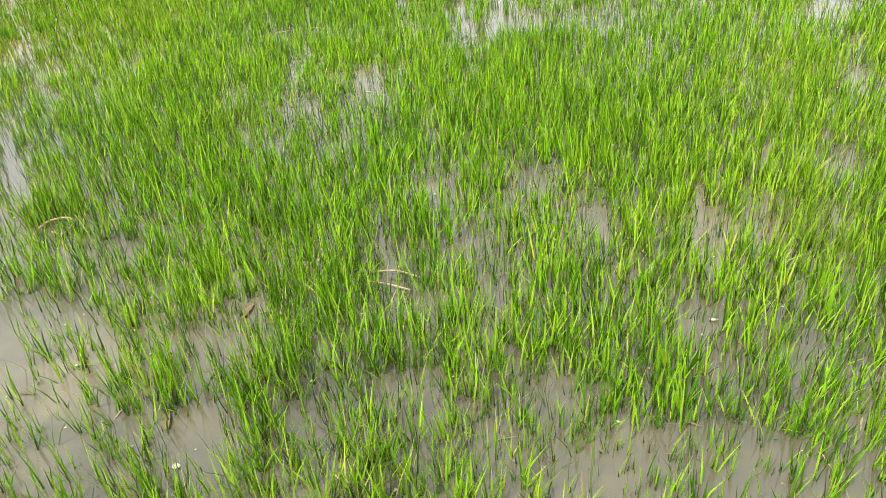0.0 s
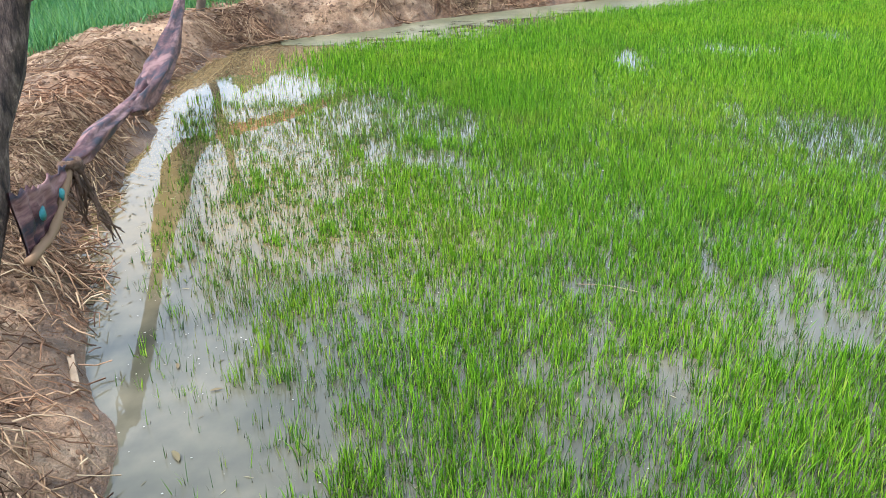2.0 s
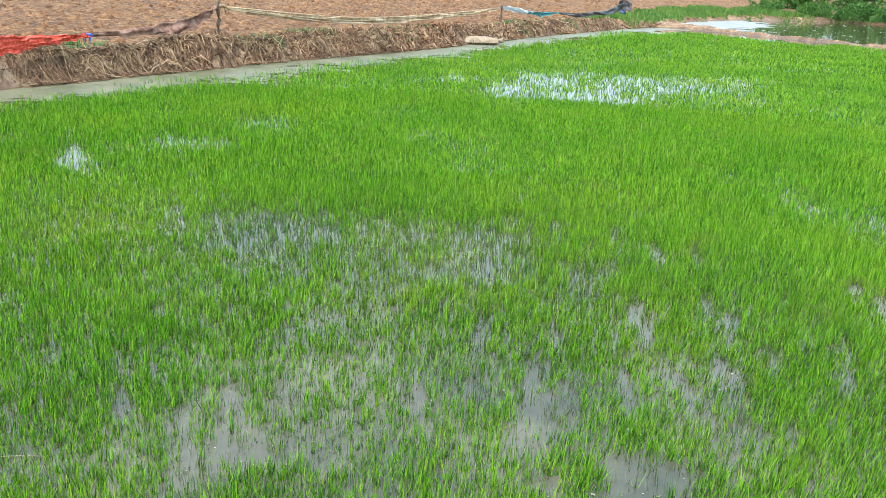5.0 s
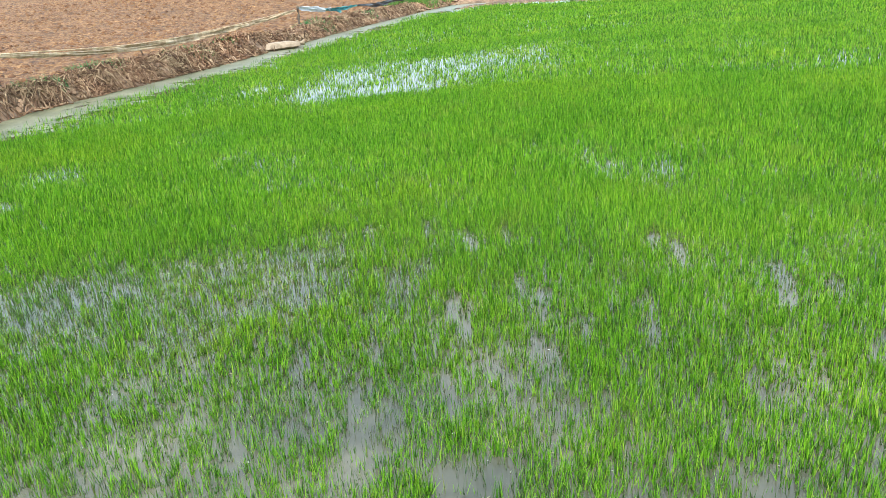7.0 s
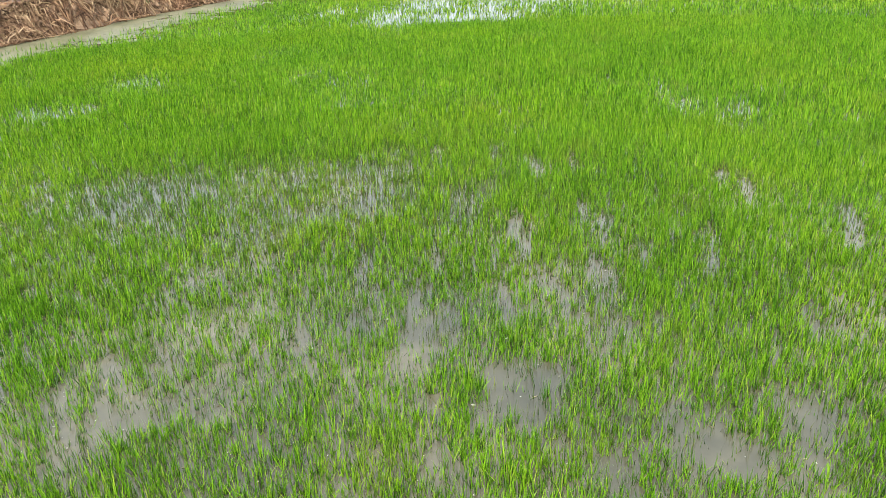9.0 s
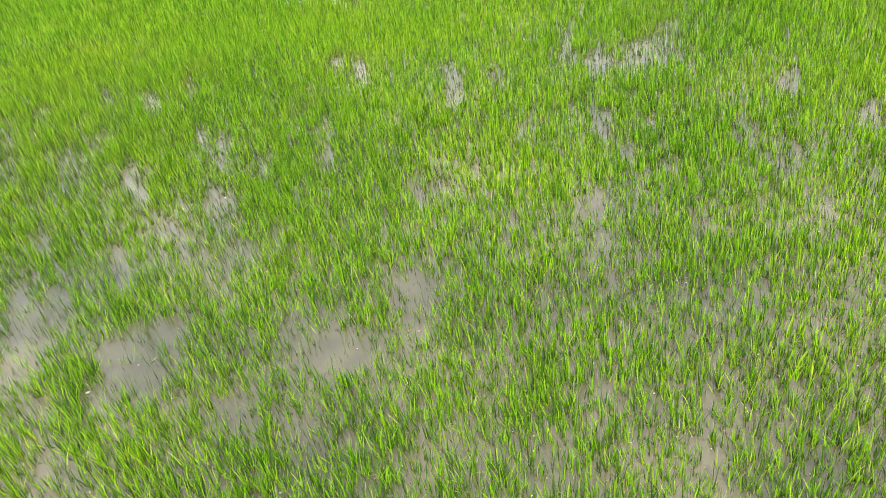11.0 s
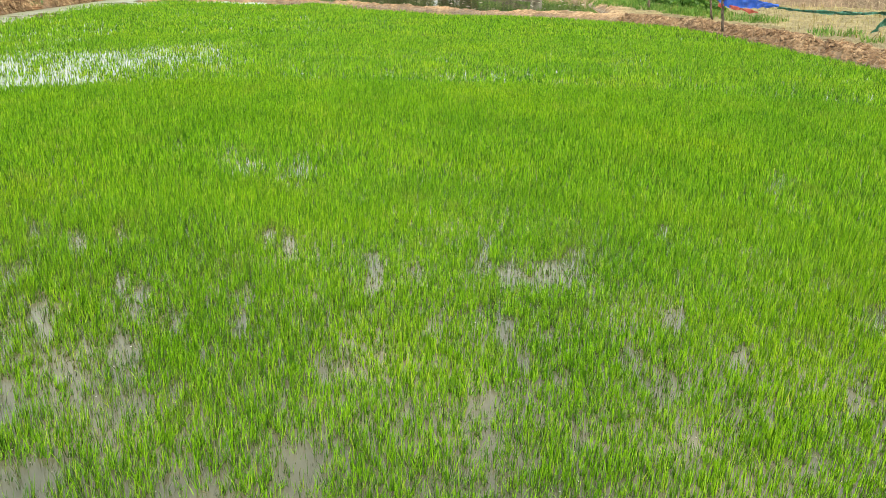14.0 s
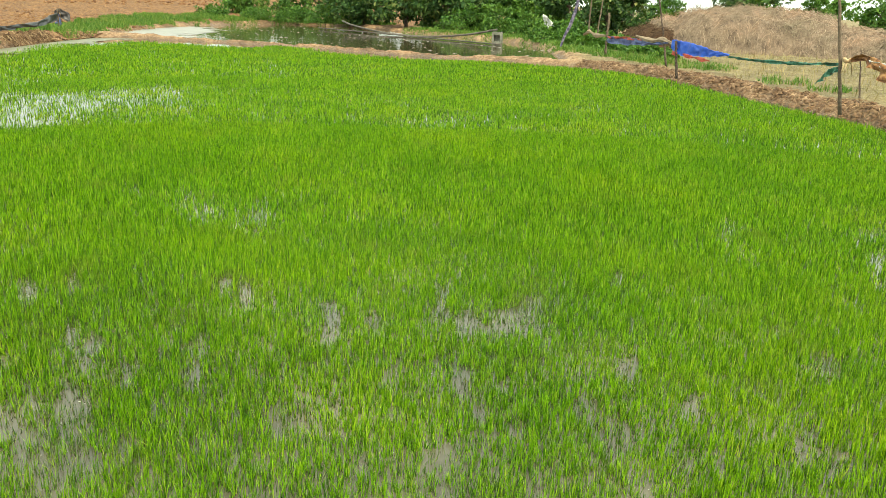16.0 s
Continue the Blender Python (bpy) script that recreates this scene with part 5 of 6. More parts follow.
for k, (px, py, pz) in enumerate(((-1.22, 0.262, 0.50), (-1.40, 0.247, 0.50))):
    child(tube_ob("teal_patch", [(px, py - 0.005, pz), (px, py, pz), (px, py + 0.005, pz)], [0.004, 0.022, 0.004], TEAL, 10, 0.2, k), mc)
tie(mc, -1.60, 0.20, 0.54, 0.032, OLD_CORE, 8, "straw_knot")
tie(mc, -3.25, -0.12, 0.42, 0.028, MAROON, 9)
for k in range(11):
    a = rng.uniform(-0.05, 0.05, 2)
    child(tube_ob("straw_end", [(-1.62 + a[0], 0.20 + a[1], 0.52), (-1.60 + 1.2 * a[1], 0.21 + a[0], 0.44), (-1.60 + rng.uniform(-0.03, 0.03), 0.215 + 0.5 * a[1], 0.30 + rng.uniform(0, 0.12))], [0.006, 0.005, 0.003], OLD_CORE, 4, 0.1, k), mc)
for k in range(7):
    b_ = rng.uniform(-0.02, 0.02, 3)
    child(tube_ob("straw_end", [(-1.6, 0.21, 0.52), (-1.6 + b_[0], 0.25 + b_[1], 0.43 + b_[2]), (-1.6 + 2 * b_[1], 0.29 + b_[2], 0.34 + b_[0]), (-1.6 + b_[2], 0.32 + 1.5 * b_[0], 0.25 + 2 * b_[1])], [0.004, 0.005, 0.005, 0.002], OLD_CORE, 5, 0.2, 60 + k), mc)
ot = roll("orange_tie", [(-6.6, -0.714, 0.735), (-6.72, -0.736, 0.762), (-7.2, -0.82, 0.88), (-7.78, -0.91, 1.0), (-7.9, -0.88, 1.06), (-7.96, -0.85, 1.12)], [0.018, 0.038, 0.026, 0.034, 0.045, 0.03], [1, 1.1, 1, 1.2, 1.2, 1], CORAL, "orange rag knotted round the corner post", "cloth", n=14, seed=6)
tie(ot, -7.9, -0.86, 1.0, 0.06, RED, 12)

# the red net along the long bank
rn = sheet("red_net", [(-7.92, -0.82, 1.06), (-8.34, -0.12, 0.98), (-8.85, 0.69, 0.81), (-9.0, 0.95, 0.78), (-9.45, 1.66, 0.735), (-10.1, 2.72, 0.68), (-10.7, 3.72, 0.66), (-11.44, 4.87, 0.63)],
           [0.15, 0.13, 0.05, 0.08, 0.2, 0.29, 0.22, 0.05], RED, "bright red plastic net sagging along the bank", "net", 260, 26, 0.016, 3, ragged=0.1, crumple=0.03)
tie(rn, -8.87, 0.72, 0.79, 0.04, RED, 14)
tie(rn, -11.44, 4.87, 0.61, 0.035, BLUE, 15)
sheet("brown_cloth", [(-11.44, 4.87, 0.64), (-12.0, 5.8, 0.68), (-12.5, 6.6, 0.77), (-12.9, 7.2, 0.9), (-13.05, 7.46, 1.0)], [0.05, 0.12, 0.22, 0.18, 0.04], BROWN_CLOTH, "slack brown cloth tied to the stick post", "cloth", 44, 8, 0.04, 16)
bs = sheet("beige_sheet", [(-13.1, 7.56, 1.0), (-13.3, 8.0, 0.93), (-14.0, 9.5, 0.8), (-14.83, 11.3, 0.72), (-16.0, 13.8, 0.70), (-17.2, 16.4, 0.76), (-18.28, 18.75, 0.86)], [0.02, 0.06, 0.1, 0.13, 0.13, 0.1, 0.05], BEIGE, "pale beige sheet gathered and slung between stick posts", "sheet", 70, 8, 0.03, 17)
for k, dz in enumerate((0.02, -0.05, -0.11)):
    child(tube_ob("cord", smooth_line([(-13.15, 7.7, 0.96 + dz * 0.3), (-14.8, 11.25, 0.70 + dz), (-16.4, 14.6, 0.70 + dz), (-18.26, 18.7, 0.86 + dz * 0.3)], 20), [0.014] * 20, BEIGE, 6, 0.1, k), bs)
tie(bs, -13.1, 7.6, 0.98, 0.05, BEIGE, 18)
sheet("white_sheet", [(-18.3, 18.85, 0.95), (-18.8, 19.8, 0.9), (-19.4, 21.0, 0.76), (-19.7, 21.6, 0.74)], [0.1, 0.16, 0.12, 0.03], WHITE, "white plastic sheet hanging from the fence line", "sheet", 24, 8, 0.04, 19)
sheet("teal_net", [(-19.3, 20.8, 0.74), (-20.0, 22.2, 0.7), (-21.0, 24.1, 0.67)], [0.06, 0.16, 0.05], TEAL, "torn teal net on the weedy bank", "net", 30, 8, 0.04, 20)
sheet("black_sheet", [(-21.0, 24.1, 0.66), (-22.1, 26.3, 0.6), (-23.2, 28.5, 0.62), (-24.4, 30.8, 0.7), (-25.5, 33.0, 1.0)], [0.05, 0.18, 0.16, 0.2, 0.35], BLACK, "slack black plastic sheet at the bank's end", "sheet", 40, 8, 0.05, 21)
sheet("dark_blue_sheet", [(-25.6, 33.2, 0.95), (-26.4, 34.2, 0.6), (-27.6, 35.2, 0.5)], [0.4, 0.25, 0.1], DARK_BLUE, "dark blue sheet draped from the corner stick", "sheet", 24, 8, 0.06, 22)
sheet("black_rag", [(-31.7, 39.8, 0.9), (-31.5, 40.0, 1.05), (-31.1, 40.3, 0.8)], [0.4, 0.6, 0.45], BLACK, "black rag hung over a stick post", "sheet", 16, 8, 0.06, 23)

# the fence on the far bank of the stubble
gn = sheet("green_net", [(4.66, 17.76, 0.98), (4.02, 19.24, 0.9), (3.4, 20.6, 0.86), (3.0, 21.6, 0.86)], [0.05, 0.06, 0.06, 0.05], GREEN_NET, "dark green net stretched from the tall pole", "net", 44, 7, 0.025, 24)
sheet("", [(4.66, 17.72, 0.95), (4.5, 17.95, 0.85), (4.36, 18.1, 0.62)], [0.1, 0.14, 0.04], GREEN_NET, "", "", 16, 6, 0.03, 25, parent=gn, part_name="loose_flap")
bl = sheet("blue_sheet", [(3.0, 21.6, 0.88), (2.7, 22.3, 0.93), (2.4, 23.0, 1.0), (2.0, 23.9, 1.06), (1.7, 24.6, 1.08)], [0.04, 0.14, 0.27, 0.36, 0.3], BLUE, "bright blue plastic sheet with red patches", "sheet", 50, 12, 0.02, 26, ragged=0.05)
for k, (f, g) in enumerate(((0.2, 0.5), (0.52, 0.74), (0.86, 0.98))):
    a, b = np.array((2.9, 21.85, 0.68)), np.array((1.75, 24.5, 0.78))
    m_ = (a + (b - a) * (f + g) / 2)
    sheet("", [tuple(a + (b - a) * f + (-0.05, -0.025, 0.0)), tuple(m_ + (-0.05, -0.025, 0.02)), tuple(a + (b - a) * g + (-0.05, -0.025, 0.0))], [0.03, 0.12, 0.03], RED_PATCH, "", "", 14, 5, 0.015, 27 + k, parent=bl, part_name="red_patch")
st2 = sheet("striped_sheet", [(1.6, 24.9, 1.0), (1.1, 26.3, 0.95), (0.3, 28.5, 0.98), (-0.55, 30.9, 0.92)], [0.05, 0.1, 0.25, 0.2], DARK_BLUE, "dark blue sheet with red stripes", "sheet", 40, 8, 0.04, 31)
sheet("", [(0.9, 26.9, 0.97), (0.3, 28.4, 0.99), (-0.5, 30.7, 0.93)], [0.04, 0.08, 0.06], RED_PATCH, "", "", 24, 5, 0.03, 32, parent=st2, part_name="red_stripe")
roll("beige_bundle", [(-1.7, 33.9, 0.86), (-1.4, 33.2, 1.0), (-1.1, 32.4, 0.9), (-0.6, 31.1, 0.93)], [0.03, 0.055, 0.03, 0.06, 0.02], [0.8, 0.8, 0.8, 0.8, 0.8], SACK, "beige cloth bundle slung on the fence line", "cloth", n=36, seed=33, creases=0.5)
roll("straw_bundle", [(1.75, 24.75, 0.94), (1.4, 25.6, 1.02), (1.1, 26.3, 0.96), (0.6, 27.7, 1.05)], [0.03, 0.065, 0.035, 0.06, 0.02], [0.8, 0.8, 0.8, 0.8, 0.8], SACK, "pale straw-coloured bundle behind the fence", "cloth", n=36, seed=34, creases=0.5)
orn = sheet("orange_net", [(4.72, 17.55, 1.06), (4.9, 17.2, 1.16), (5.15, 16.6, 1.0), (5.6, 15.7, 0.85), (6.4, 14.2, 0.95)], [0.05, 0.12, 0.24, 0.22, 0.05], RUST, "frayed rusty orange net knotted to the tall pole", "net", 40, 9, 0.05, 35)
sheet("", [(4.95, 17.1, 1.08), (5.3, 16.4, 1.02), (5.9, 15.2, 0.95)], [0.03, 0.1, 0.03], WHITE, "", "", 20, 5, 0.03, 36, parent=orn, part_name="white_strip")
tie(orn, 4.72, 17.6, 1.04, 0.07, BEIGE, 37)
pw = roll("wrapped_pole", [(-2.85, 35.8, 0.2), (-2.7, 35.85, 0.7), (-2.45, 35.9, 1.3), (-2.25, 36.0, 2.2), (-2.1, 36.1, 3.6)], [0.035, 0.05, 0.06, 0.055, 0.035], [1, 1, 1, 1, 1], PURPLE, "leaning pole wrapped in a purple cloth", "pole", n=26, seed=38)


# ---- the sack at the water's edge ----
def sack(x, y, z, heading, length, label):
    bm = bmesh.new()
    bmesh.ops.create_grid(bm, x_segments=28, y_segments=16, size=1)
    top = list(bm.verts)
    for v in top:
        u, w = v.co.x, v.co.y
        h = max(0.0, (1 - abs(u) ** 3.5) * (1 - abs(w) ** 3)) ** 0.6
        v.co = Vector((u * length / 2 * (1 - 0.07 * w * w), w * length * 0.26 * (1 - 0.06 * u * u), h * length * 0.14 + 0.02 * noise.noise(Vector((u * 3, w * 3, 1)))))
    geo = bmesh.ops.duplicate(bm, geom=bm.faces[:])
    for g in geo["geom"]:
        if isinstance(g, bmesh.types.BMVert):
            g.co.z *= -0.35
    bmesh.ops.remove_doubles(bm, verts=bm.verts, dist=0.002)
    bmesh.ops.recalc_face_normals(bm, faces=bm.faces)
    me = bpy.data.meshes.new("sack_body")
    bm.to_mesh(me)
    bm.free()
    me.materials.append(SACK)
    me.polygons.foreach_set("use_smooth", np.ones(len(me.polygons), bool))
    e = empty("sack", x, y, z)
    ob = new("sack_body", me)
    ob.parent = e
    ob.rotation_euler = (0, 0, heading)
    d = Vector((math.cos(heading), math.sin(heading), 0))
    neck = Vector((x, y, z + 0.05)) + d * length * 0.5
    child(tube_ob("gathered_neck", [neck - d * 0.08, neck, neck + d * 0.05, neck + d * 0.12], [0.09, 0.04, 0.045, 0.08], SACK, 12, 0.2, 5), e)
    return tagged(e, label, "sack")


sack(-15.85, 16.0, 0.06, 1.15, 1.05, "full tan sack lying in water at the bank")


# ---- the pond's things ----
def sluice_box(x, y, z):
    e = empty("sluice_box", x, y, z)
    for name, (sx, sy, sz), (ox, oy, oz) in (("side_wall", (0.12, 0.5, 1.1), (-0.27, 0, 0.45)), ("side_wall", (0.12, 0.5, 1.1), (0.27, 0, 0.45)), ("back_wall", (0.42, 0.1, 1.0), (0, 0.18, 0.4)), ("lintel", (0.42, 0.36, 0.25), (0, -0.06, 0.87)), ("sill", (0.42, 0.36, 0.3), (0, -0.06, 0.1))):
        bm = bmesh.new()
        bmesh.ops.create_cube(bm, size=1, matrix=Matrix.Translation((x + ox * 0.78, y + oy * 0.78, z + oz * 0.66)) @ Matrix.Diagonal((sx * 0.78, sy * 0.78, sz * 0.66, 1)))
        bmesh.ops.bevel(bm, geom=bm.edges[:], offset=0.018, segments=2, affect="EDGES")
        me = bpy.data.meshes.new(name)
        bm.to_mesh(me)
        bm.free()
        me.materials.append(CONCRETE)
        child(new(name, me), e)
    return tagged(e, "mossy grey concrete sluice box in the pond", "sluice box")


sluice_box(-7.4, 44.3, -0.1)
for k, pts in enumerate(([(-20.6, 54.3, 0.62), (-19.0, 52.4, 0.4), (-15.5, 49.0, 0.12), (-12.2, 46.6, 0.08), (-9.5, 45.3, 0.3), (-7.5, 44.6, 0.66)], [(-22.5, 54.5, 0.1), (-18.0, 50.6, 0.1), (-14.0, 47.3, 0.08), (-10.5, 44.5, 0.06), (-6.5, 41.0, 0.06)])):
    e = empty("hose", *pts[0])
    child(tube_ob("pipe", smooth_line(pts, 40), [0.055 if k == 0 else 0.035] * 40, HOSE, 9, 0.04, k), e)
    tagged(e, "long black water hose sagging over the pond" if k == 0 else "thin hose lying along the pond's shore", "hose")

wb = sheet("white_plastic", [(-5.45, 46.7, 1.5), (-5.2, 46.65, 1.4), (-4.85, 46.6, 1.05), (-4.55, 46.5, 0.6)], [0.35, 0.6, 0.5, 0.1], WHITE, "crumpled white plastic sheet on the shrubs", "sheet", 24, 10, 0.06, 40, lift=0.15)


# ---- the straw heap ----
HEAP = [(1.9, 41.8, 1.4, 1.9), (4.2, 41.2, 1.85, 3.2), (6.3, 40.4, 1.7, 3.0), (8.6, 39.4, 1.12, 3.0), (11.2, 38.4, 0.95, 3.2), (14.5, 37.2, 0.9, 3.5), (17.5, 36.0, 0.85, 3.5)]
OLD_HEAP = [(0.3, 41.0, 0.95, 1.15), (1.3, 40.3, 0.85, 1.1)]


def heap_height(px, py, mounds):
    z = np.zeros(px.shape)
    for x, y, h, r in mounds:
        q = np.clip(np.hypot((px - x) / r, (py - y) / (r * 0.95)), 0, 1)
        z = np.maximum(z, h * np.clip(1 - q ** 3.2, 0, 1) ** 0.5)
    return z * (1 + 0.09 * vnoise(px * 0.9, py * 0.9, 71)) + (0.12 * vnoise(px * 2.7, py * 2.7, 72) + 0.05 * vnoise(px * 7, py * 7, 73)) * (z > 0.1)


def straw_heap(mounds, count, core, stalks, label):
    x0, x1 = min(m[0] - m[3] for m in mounds) - 0.4, max(m[0] + m[3] for m in mounds) + 0.4
    y0, y1 = min(m[1] - m[3] for m in mounds) - 0.4, max(m[1] + m[3] for m in mounds) + 0.4
    xs, ys = np.arange(x0, x1, 0.16), np.arange(y0, y1, 0.16)
    gx, gy = np.meshgrid(xs, ys)
    z = heap_height(gx, gy, mounds) - 0.05
    nx, ny = len(xs), len(ys)
    i = (np.arange(ny - 1)[:, None] * nx + np.arange(nx - 1)).ravel()
    q = np.stack([i, i + 1, i + nx + 1, i + nx], 1)
    q = q[z.ravel()[q].max(1) > 0.05]
    e = empty("straw_heap", mounds[0][0], mounds[0][1], 0.15)
    child(new("heap_body", quad_mesh("heap_body", np.stack([gx.ravel(), gy.ravel(), z.ravel() + 0.15], 1), q, core, smooth=True)), e)
    px, py = rng.uniform(x0, x1, count), rng.uniform(y0, y1, count)
    h = heap_height(px, py, mounds)
    ok = h > 0.12
    px, py, h = px[ok], py[ok], h[ok]
    n = len(px)
    head = np.where(rng.uniform(0, 1, n) < 0.55, rng.normal(-1.57, 0.5, n), rng.uniform(0, 6.28, n))
    g = 0.05
    sx, sy = (heap_height(px + g, py, mounds) - h) / g, (heap_height(px, py + g, mounds) - h) / g
    L = rng.uniform(0.14, 0.5, n)
    a = np.stack([px, py, h + 0.15], 1)
    d = np.stack([np.cos(head), np.sin(head), np.clip(sx * np.cos(head) + sy * np.sin(head), -2.5, 2.5) + rng.normal(0, 0.2, n)], 1)
    d /= np.linalg.norm(d, axis=1)[:, None]
    s = np.cross(d, np.array([0.3, -1.0, 0.5]))
    s *= (0.007 * rng.uniform(0.6, 1.4, n) / np.linalg.norm(s, axis=1))[:, None]
    m = a + d * (L * 0.5)[:, None] + np.array([0, -0.35, 0.5]) * rng.uniform(0.02, 0.1, n)[:, None]
    b = a + d * L[:, None]
    v = np.stack([a - s, a + s, m - s, m + s, b], 1).reshape(-1, 3)
    base = np.arange(n)[:, None] * 5
    ob = child(new("loose_straw", quad_mesh("loose_straw", v, base + np.array([0, 1, 3, 2]), stalks, base + np.array([2, 3, 4]))), e)
    tagged(ob, "loose straw stalks", kind="stuff")
    return tagged(e, label, "straw heap")


straw_heap(HEAP, 75000, HEAP_CORE, HEAP_STRAW, "great heap of dry grey-brown rice straw")
straw_heap(OLD_HEAP, 8000, OLD_CORE, ROT_STRAW, "low heap of rotten dark brown straw")


# ---- bushes and trees ----
def leaf_cloud(centres, radii, per, size, r_):
    """Leaves about the clumps: bent pairs of faces, one island a leaf."""
    vs, qs = [], []
    n = len(centres) * per
    c, R = np.repeat(centres, per, 0), np.repeat(radii, per)
    d = r_.normal(0, 1, (n, 3))
    d /= np.linalg.norm(d, axis=1)[:, None]
    p = c + d * (R * r_.uniform(0.45, 1.05, n))[:, None] * np.array([1, 1, 0.8])
    ax = r_.normal(0, 1, (n, 3)) + d * 0.6 + np.array([0, 0, -0.3])
    ax /= np.linalg.norm(ax, axis=1)[:, None]
    sd = np.cross(ax, r_.normal(0, 1, (n, 3)))
    sd /= np.linalg.norm(sd, axis=1)[:, None]
    nm = np.cross(ax, sd)
    L = size * r_.uniform(0.6, 1.4, n)
    a, b = p - ax * L[:, None] * 0.5, p + ax * L[:, None] * 0.5
    l, r = p + sd * L[:, None] * 0.28 + nm * L[:, None] * 0.1, p - sd * L[:, None] * 0.28 + nm * L[:, None] * 0.1
    v = np.stack([a, l, b, r], 1).reshape(-1, 3)
    base = np.arange(n)[:, None] * 4
    return v, np.zeros((0, 4), int), np.concatenate([base + np.array([0, 1, 2]), base + np.array([0, 2, 3])])


def tree(x, y, height, spread, seed, label, name="tree", leaf=0.22, clumps=60, per=40, low=0.25, mat=None, category="tree", trunk=0.06):
    """Tapered trunk with limbs that carry clumps of leaves."""
    r_ = np.random.default_rng(seed)
    e = empty(name, x, y, 0.15)
    z0 = 0.1
    top = np.array([x + r_.normal(0, 0.1 * spread), y + r_.normal(0, 0.1 * spread), z0 + height * 0.8])
    tr = smooth_line([(x, y, z0 - 0.1), (x + r_.normal(0, 0.05 * height), y + r_.normal(0, 0.05 * height), z0 + height * 0.4), tuple(top)], 12)
    child(tube_ob("trunk", tr, np.linspace(height * trunk * 0.5, height * trunk * 0.1, 12), BARK, 8, 0.1, seed), e)
    cs, rs_ = [], []
    for k in range(9):
        f = r_.uniform(low, 0.95)
        s = tr[int(f * 11)]
        a = r_.uniform(0, 6.28)
        reach = spread * r_.uniform(0.45, 1.0) * math.sin(math.pi * min(0.95, 0.2 + 0.75 * f))
        t = s + np.array([math.cos(a) * reach, math.sin(a) * reach, height * r_.uniform(0.02, 0.22)])
        ln = smooth_line([tuple(s), tuple((s + t) / 2 + np.array([0, 0, 0.06 * height])), tuple(t)], 7)
        child(tube_ob("limb", ln, np.linspace(height * trunk * 0.18, 0.012, 7), BARK, 6, 0.1, seed + k), e)
        for q in ln[2:]:
            for _ in range(max(1, clumps // 45)):
                cs.append(q + r_.normal(0, spread * 0.13, 3))
                rs_.append(spread * r_.uniform(0.12, 0.26))
    while len(cs) < clumps:
        f = r_.uniform(low, 1.0)
        a, q = r_.uniform(0, 6.28), spread * r_.uniform(0, 0.75) ** 0.6 * math.sin(math.pi * min(0.97, 0.12 + 0.8 * f))
        cs.append(np.array([x + q * math.cos(a), y + q * math.sin(a), z0 + height * f]))
        rs_.append(spread * r_.uniform(0.1, 0.28))
    v, qd, t = leaf_cloud(np.array(cs), np.array(rs_), per, leaf, r_)
    v[:, 2] = np.maximum(v[:, 2], 0.2)
    child(new("crown", quad_mesh("crown", v, qd, mat or TREE_LEAF, t)), e)
    return tagged(e, label, category, group={"tree": "trees beyond the fields", "shrub": "shrubs round the pond", "bush": "bushes on the pond's bank"}.get(name, "weeds behind the bank"))


def polar(az, dist):
    """A place by its bearing to the left of north and its distance from the viewpoint."""
    a = radians(az)
    return 1.9 - dist * math.sin(a), 2.3 + dist * math.cos(a)


BIG = "dense dark green shrub on the pond's far shore"
for k, (az, dist, h, w) in enumerate(((25.2, 72, 5.4, 3.4), (21.9, 66, 5.6, 3.4), (19.0, 61, 5.2, 3.0), (16.3, 58, 5.6, 3.0), (13.6, 57, 4.6, 2.6), (23.2, 82, 7.5, 4.5), (16.6, 78, 7.5, 4.5))):
    tree(*polar(az, dist), h, w, 100 + k, BIG, "shrub", 0.36, 100, 34, 0.04, category="shrub")
for k, (az, dist, h, w) in enumerate(((7.4, 52, 5.0, 2.4), (4.8, 50, 5.4, 2.2), (2.9, 53, 4.6, 2.0), (9.8, 62, 5.0, 2.6))):
    tree(*polar(az, dist), h, w, 130 + k, "dark leafy tree behind the fence and weeds", "tree", 0.3, 90, 34, 0.06)
for k, (az, dist, h, w) in enumerate(((-12.4, 60, 4.6, 2.7), (-14.6, 62, 4.8, 3.0), (-17.5, 60, 5.0, 3.0), (-8.2, 78, 3.3, 2.0), (-9.4, 80, 3.1, 1.7), (-4.6, 70, 3.7, 2.2), (1.0, 75, 3.5, 2.0))):
    tree(*polar(az, dist), h, w, 150 + k, "leafy green tree behind the straw heap", "tree", 0.26, 80, 40, 0.2, mat=LEAF)
for k, (az, dist, h, w) in enumerate(((12.8, 57, 3.2, 2.3), (10.4, 56, 2.9, 2.1), (8.6, 54, 2.6, 1.9), (30.2, 74, 2.6, 2.6), (27.4, 72, 3.2, 2.8))):
    tree(*polar(az, dist), h, w, 140 + k, "light green leafy shrub on the pond's shore", "shrub", 0.24, 90, 40, 0.03, mat=LEAF, category="shrub")
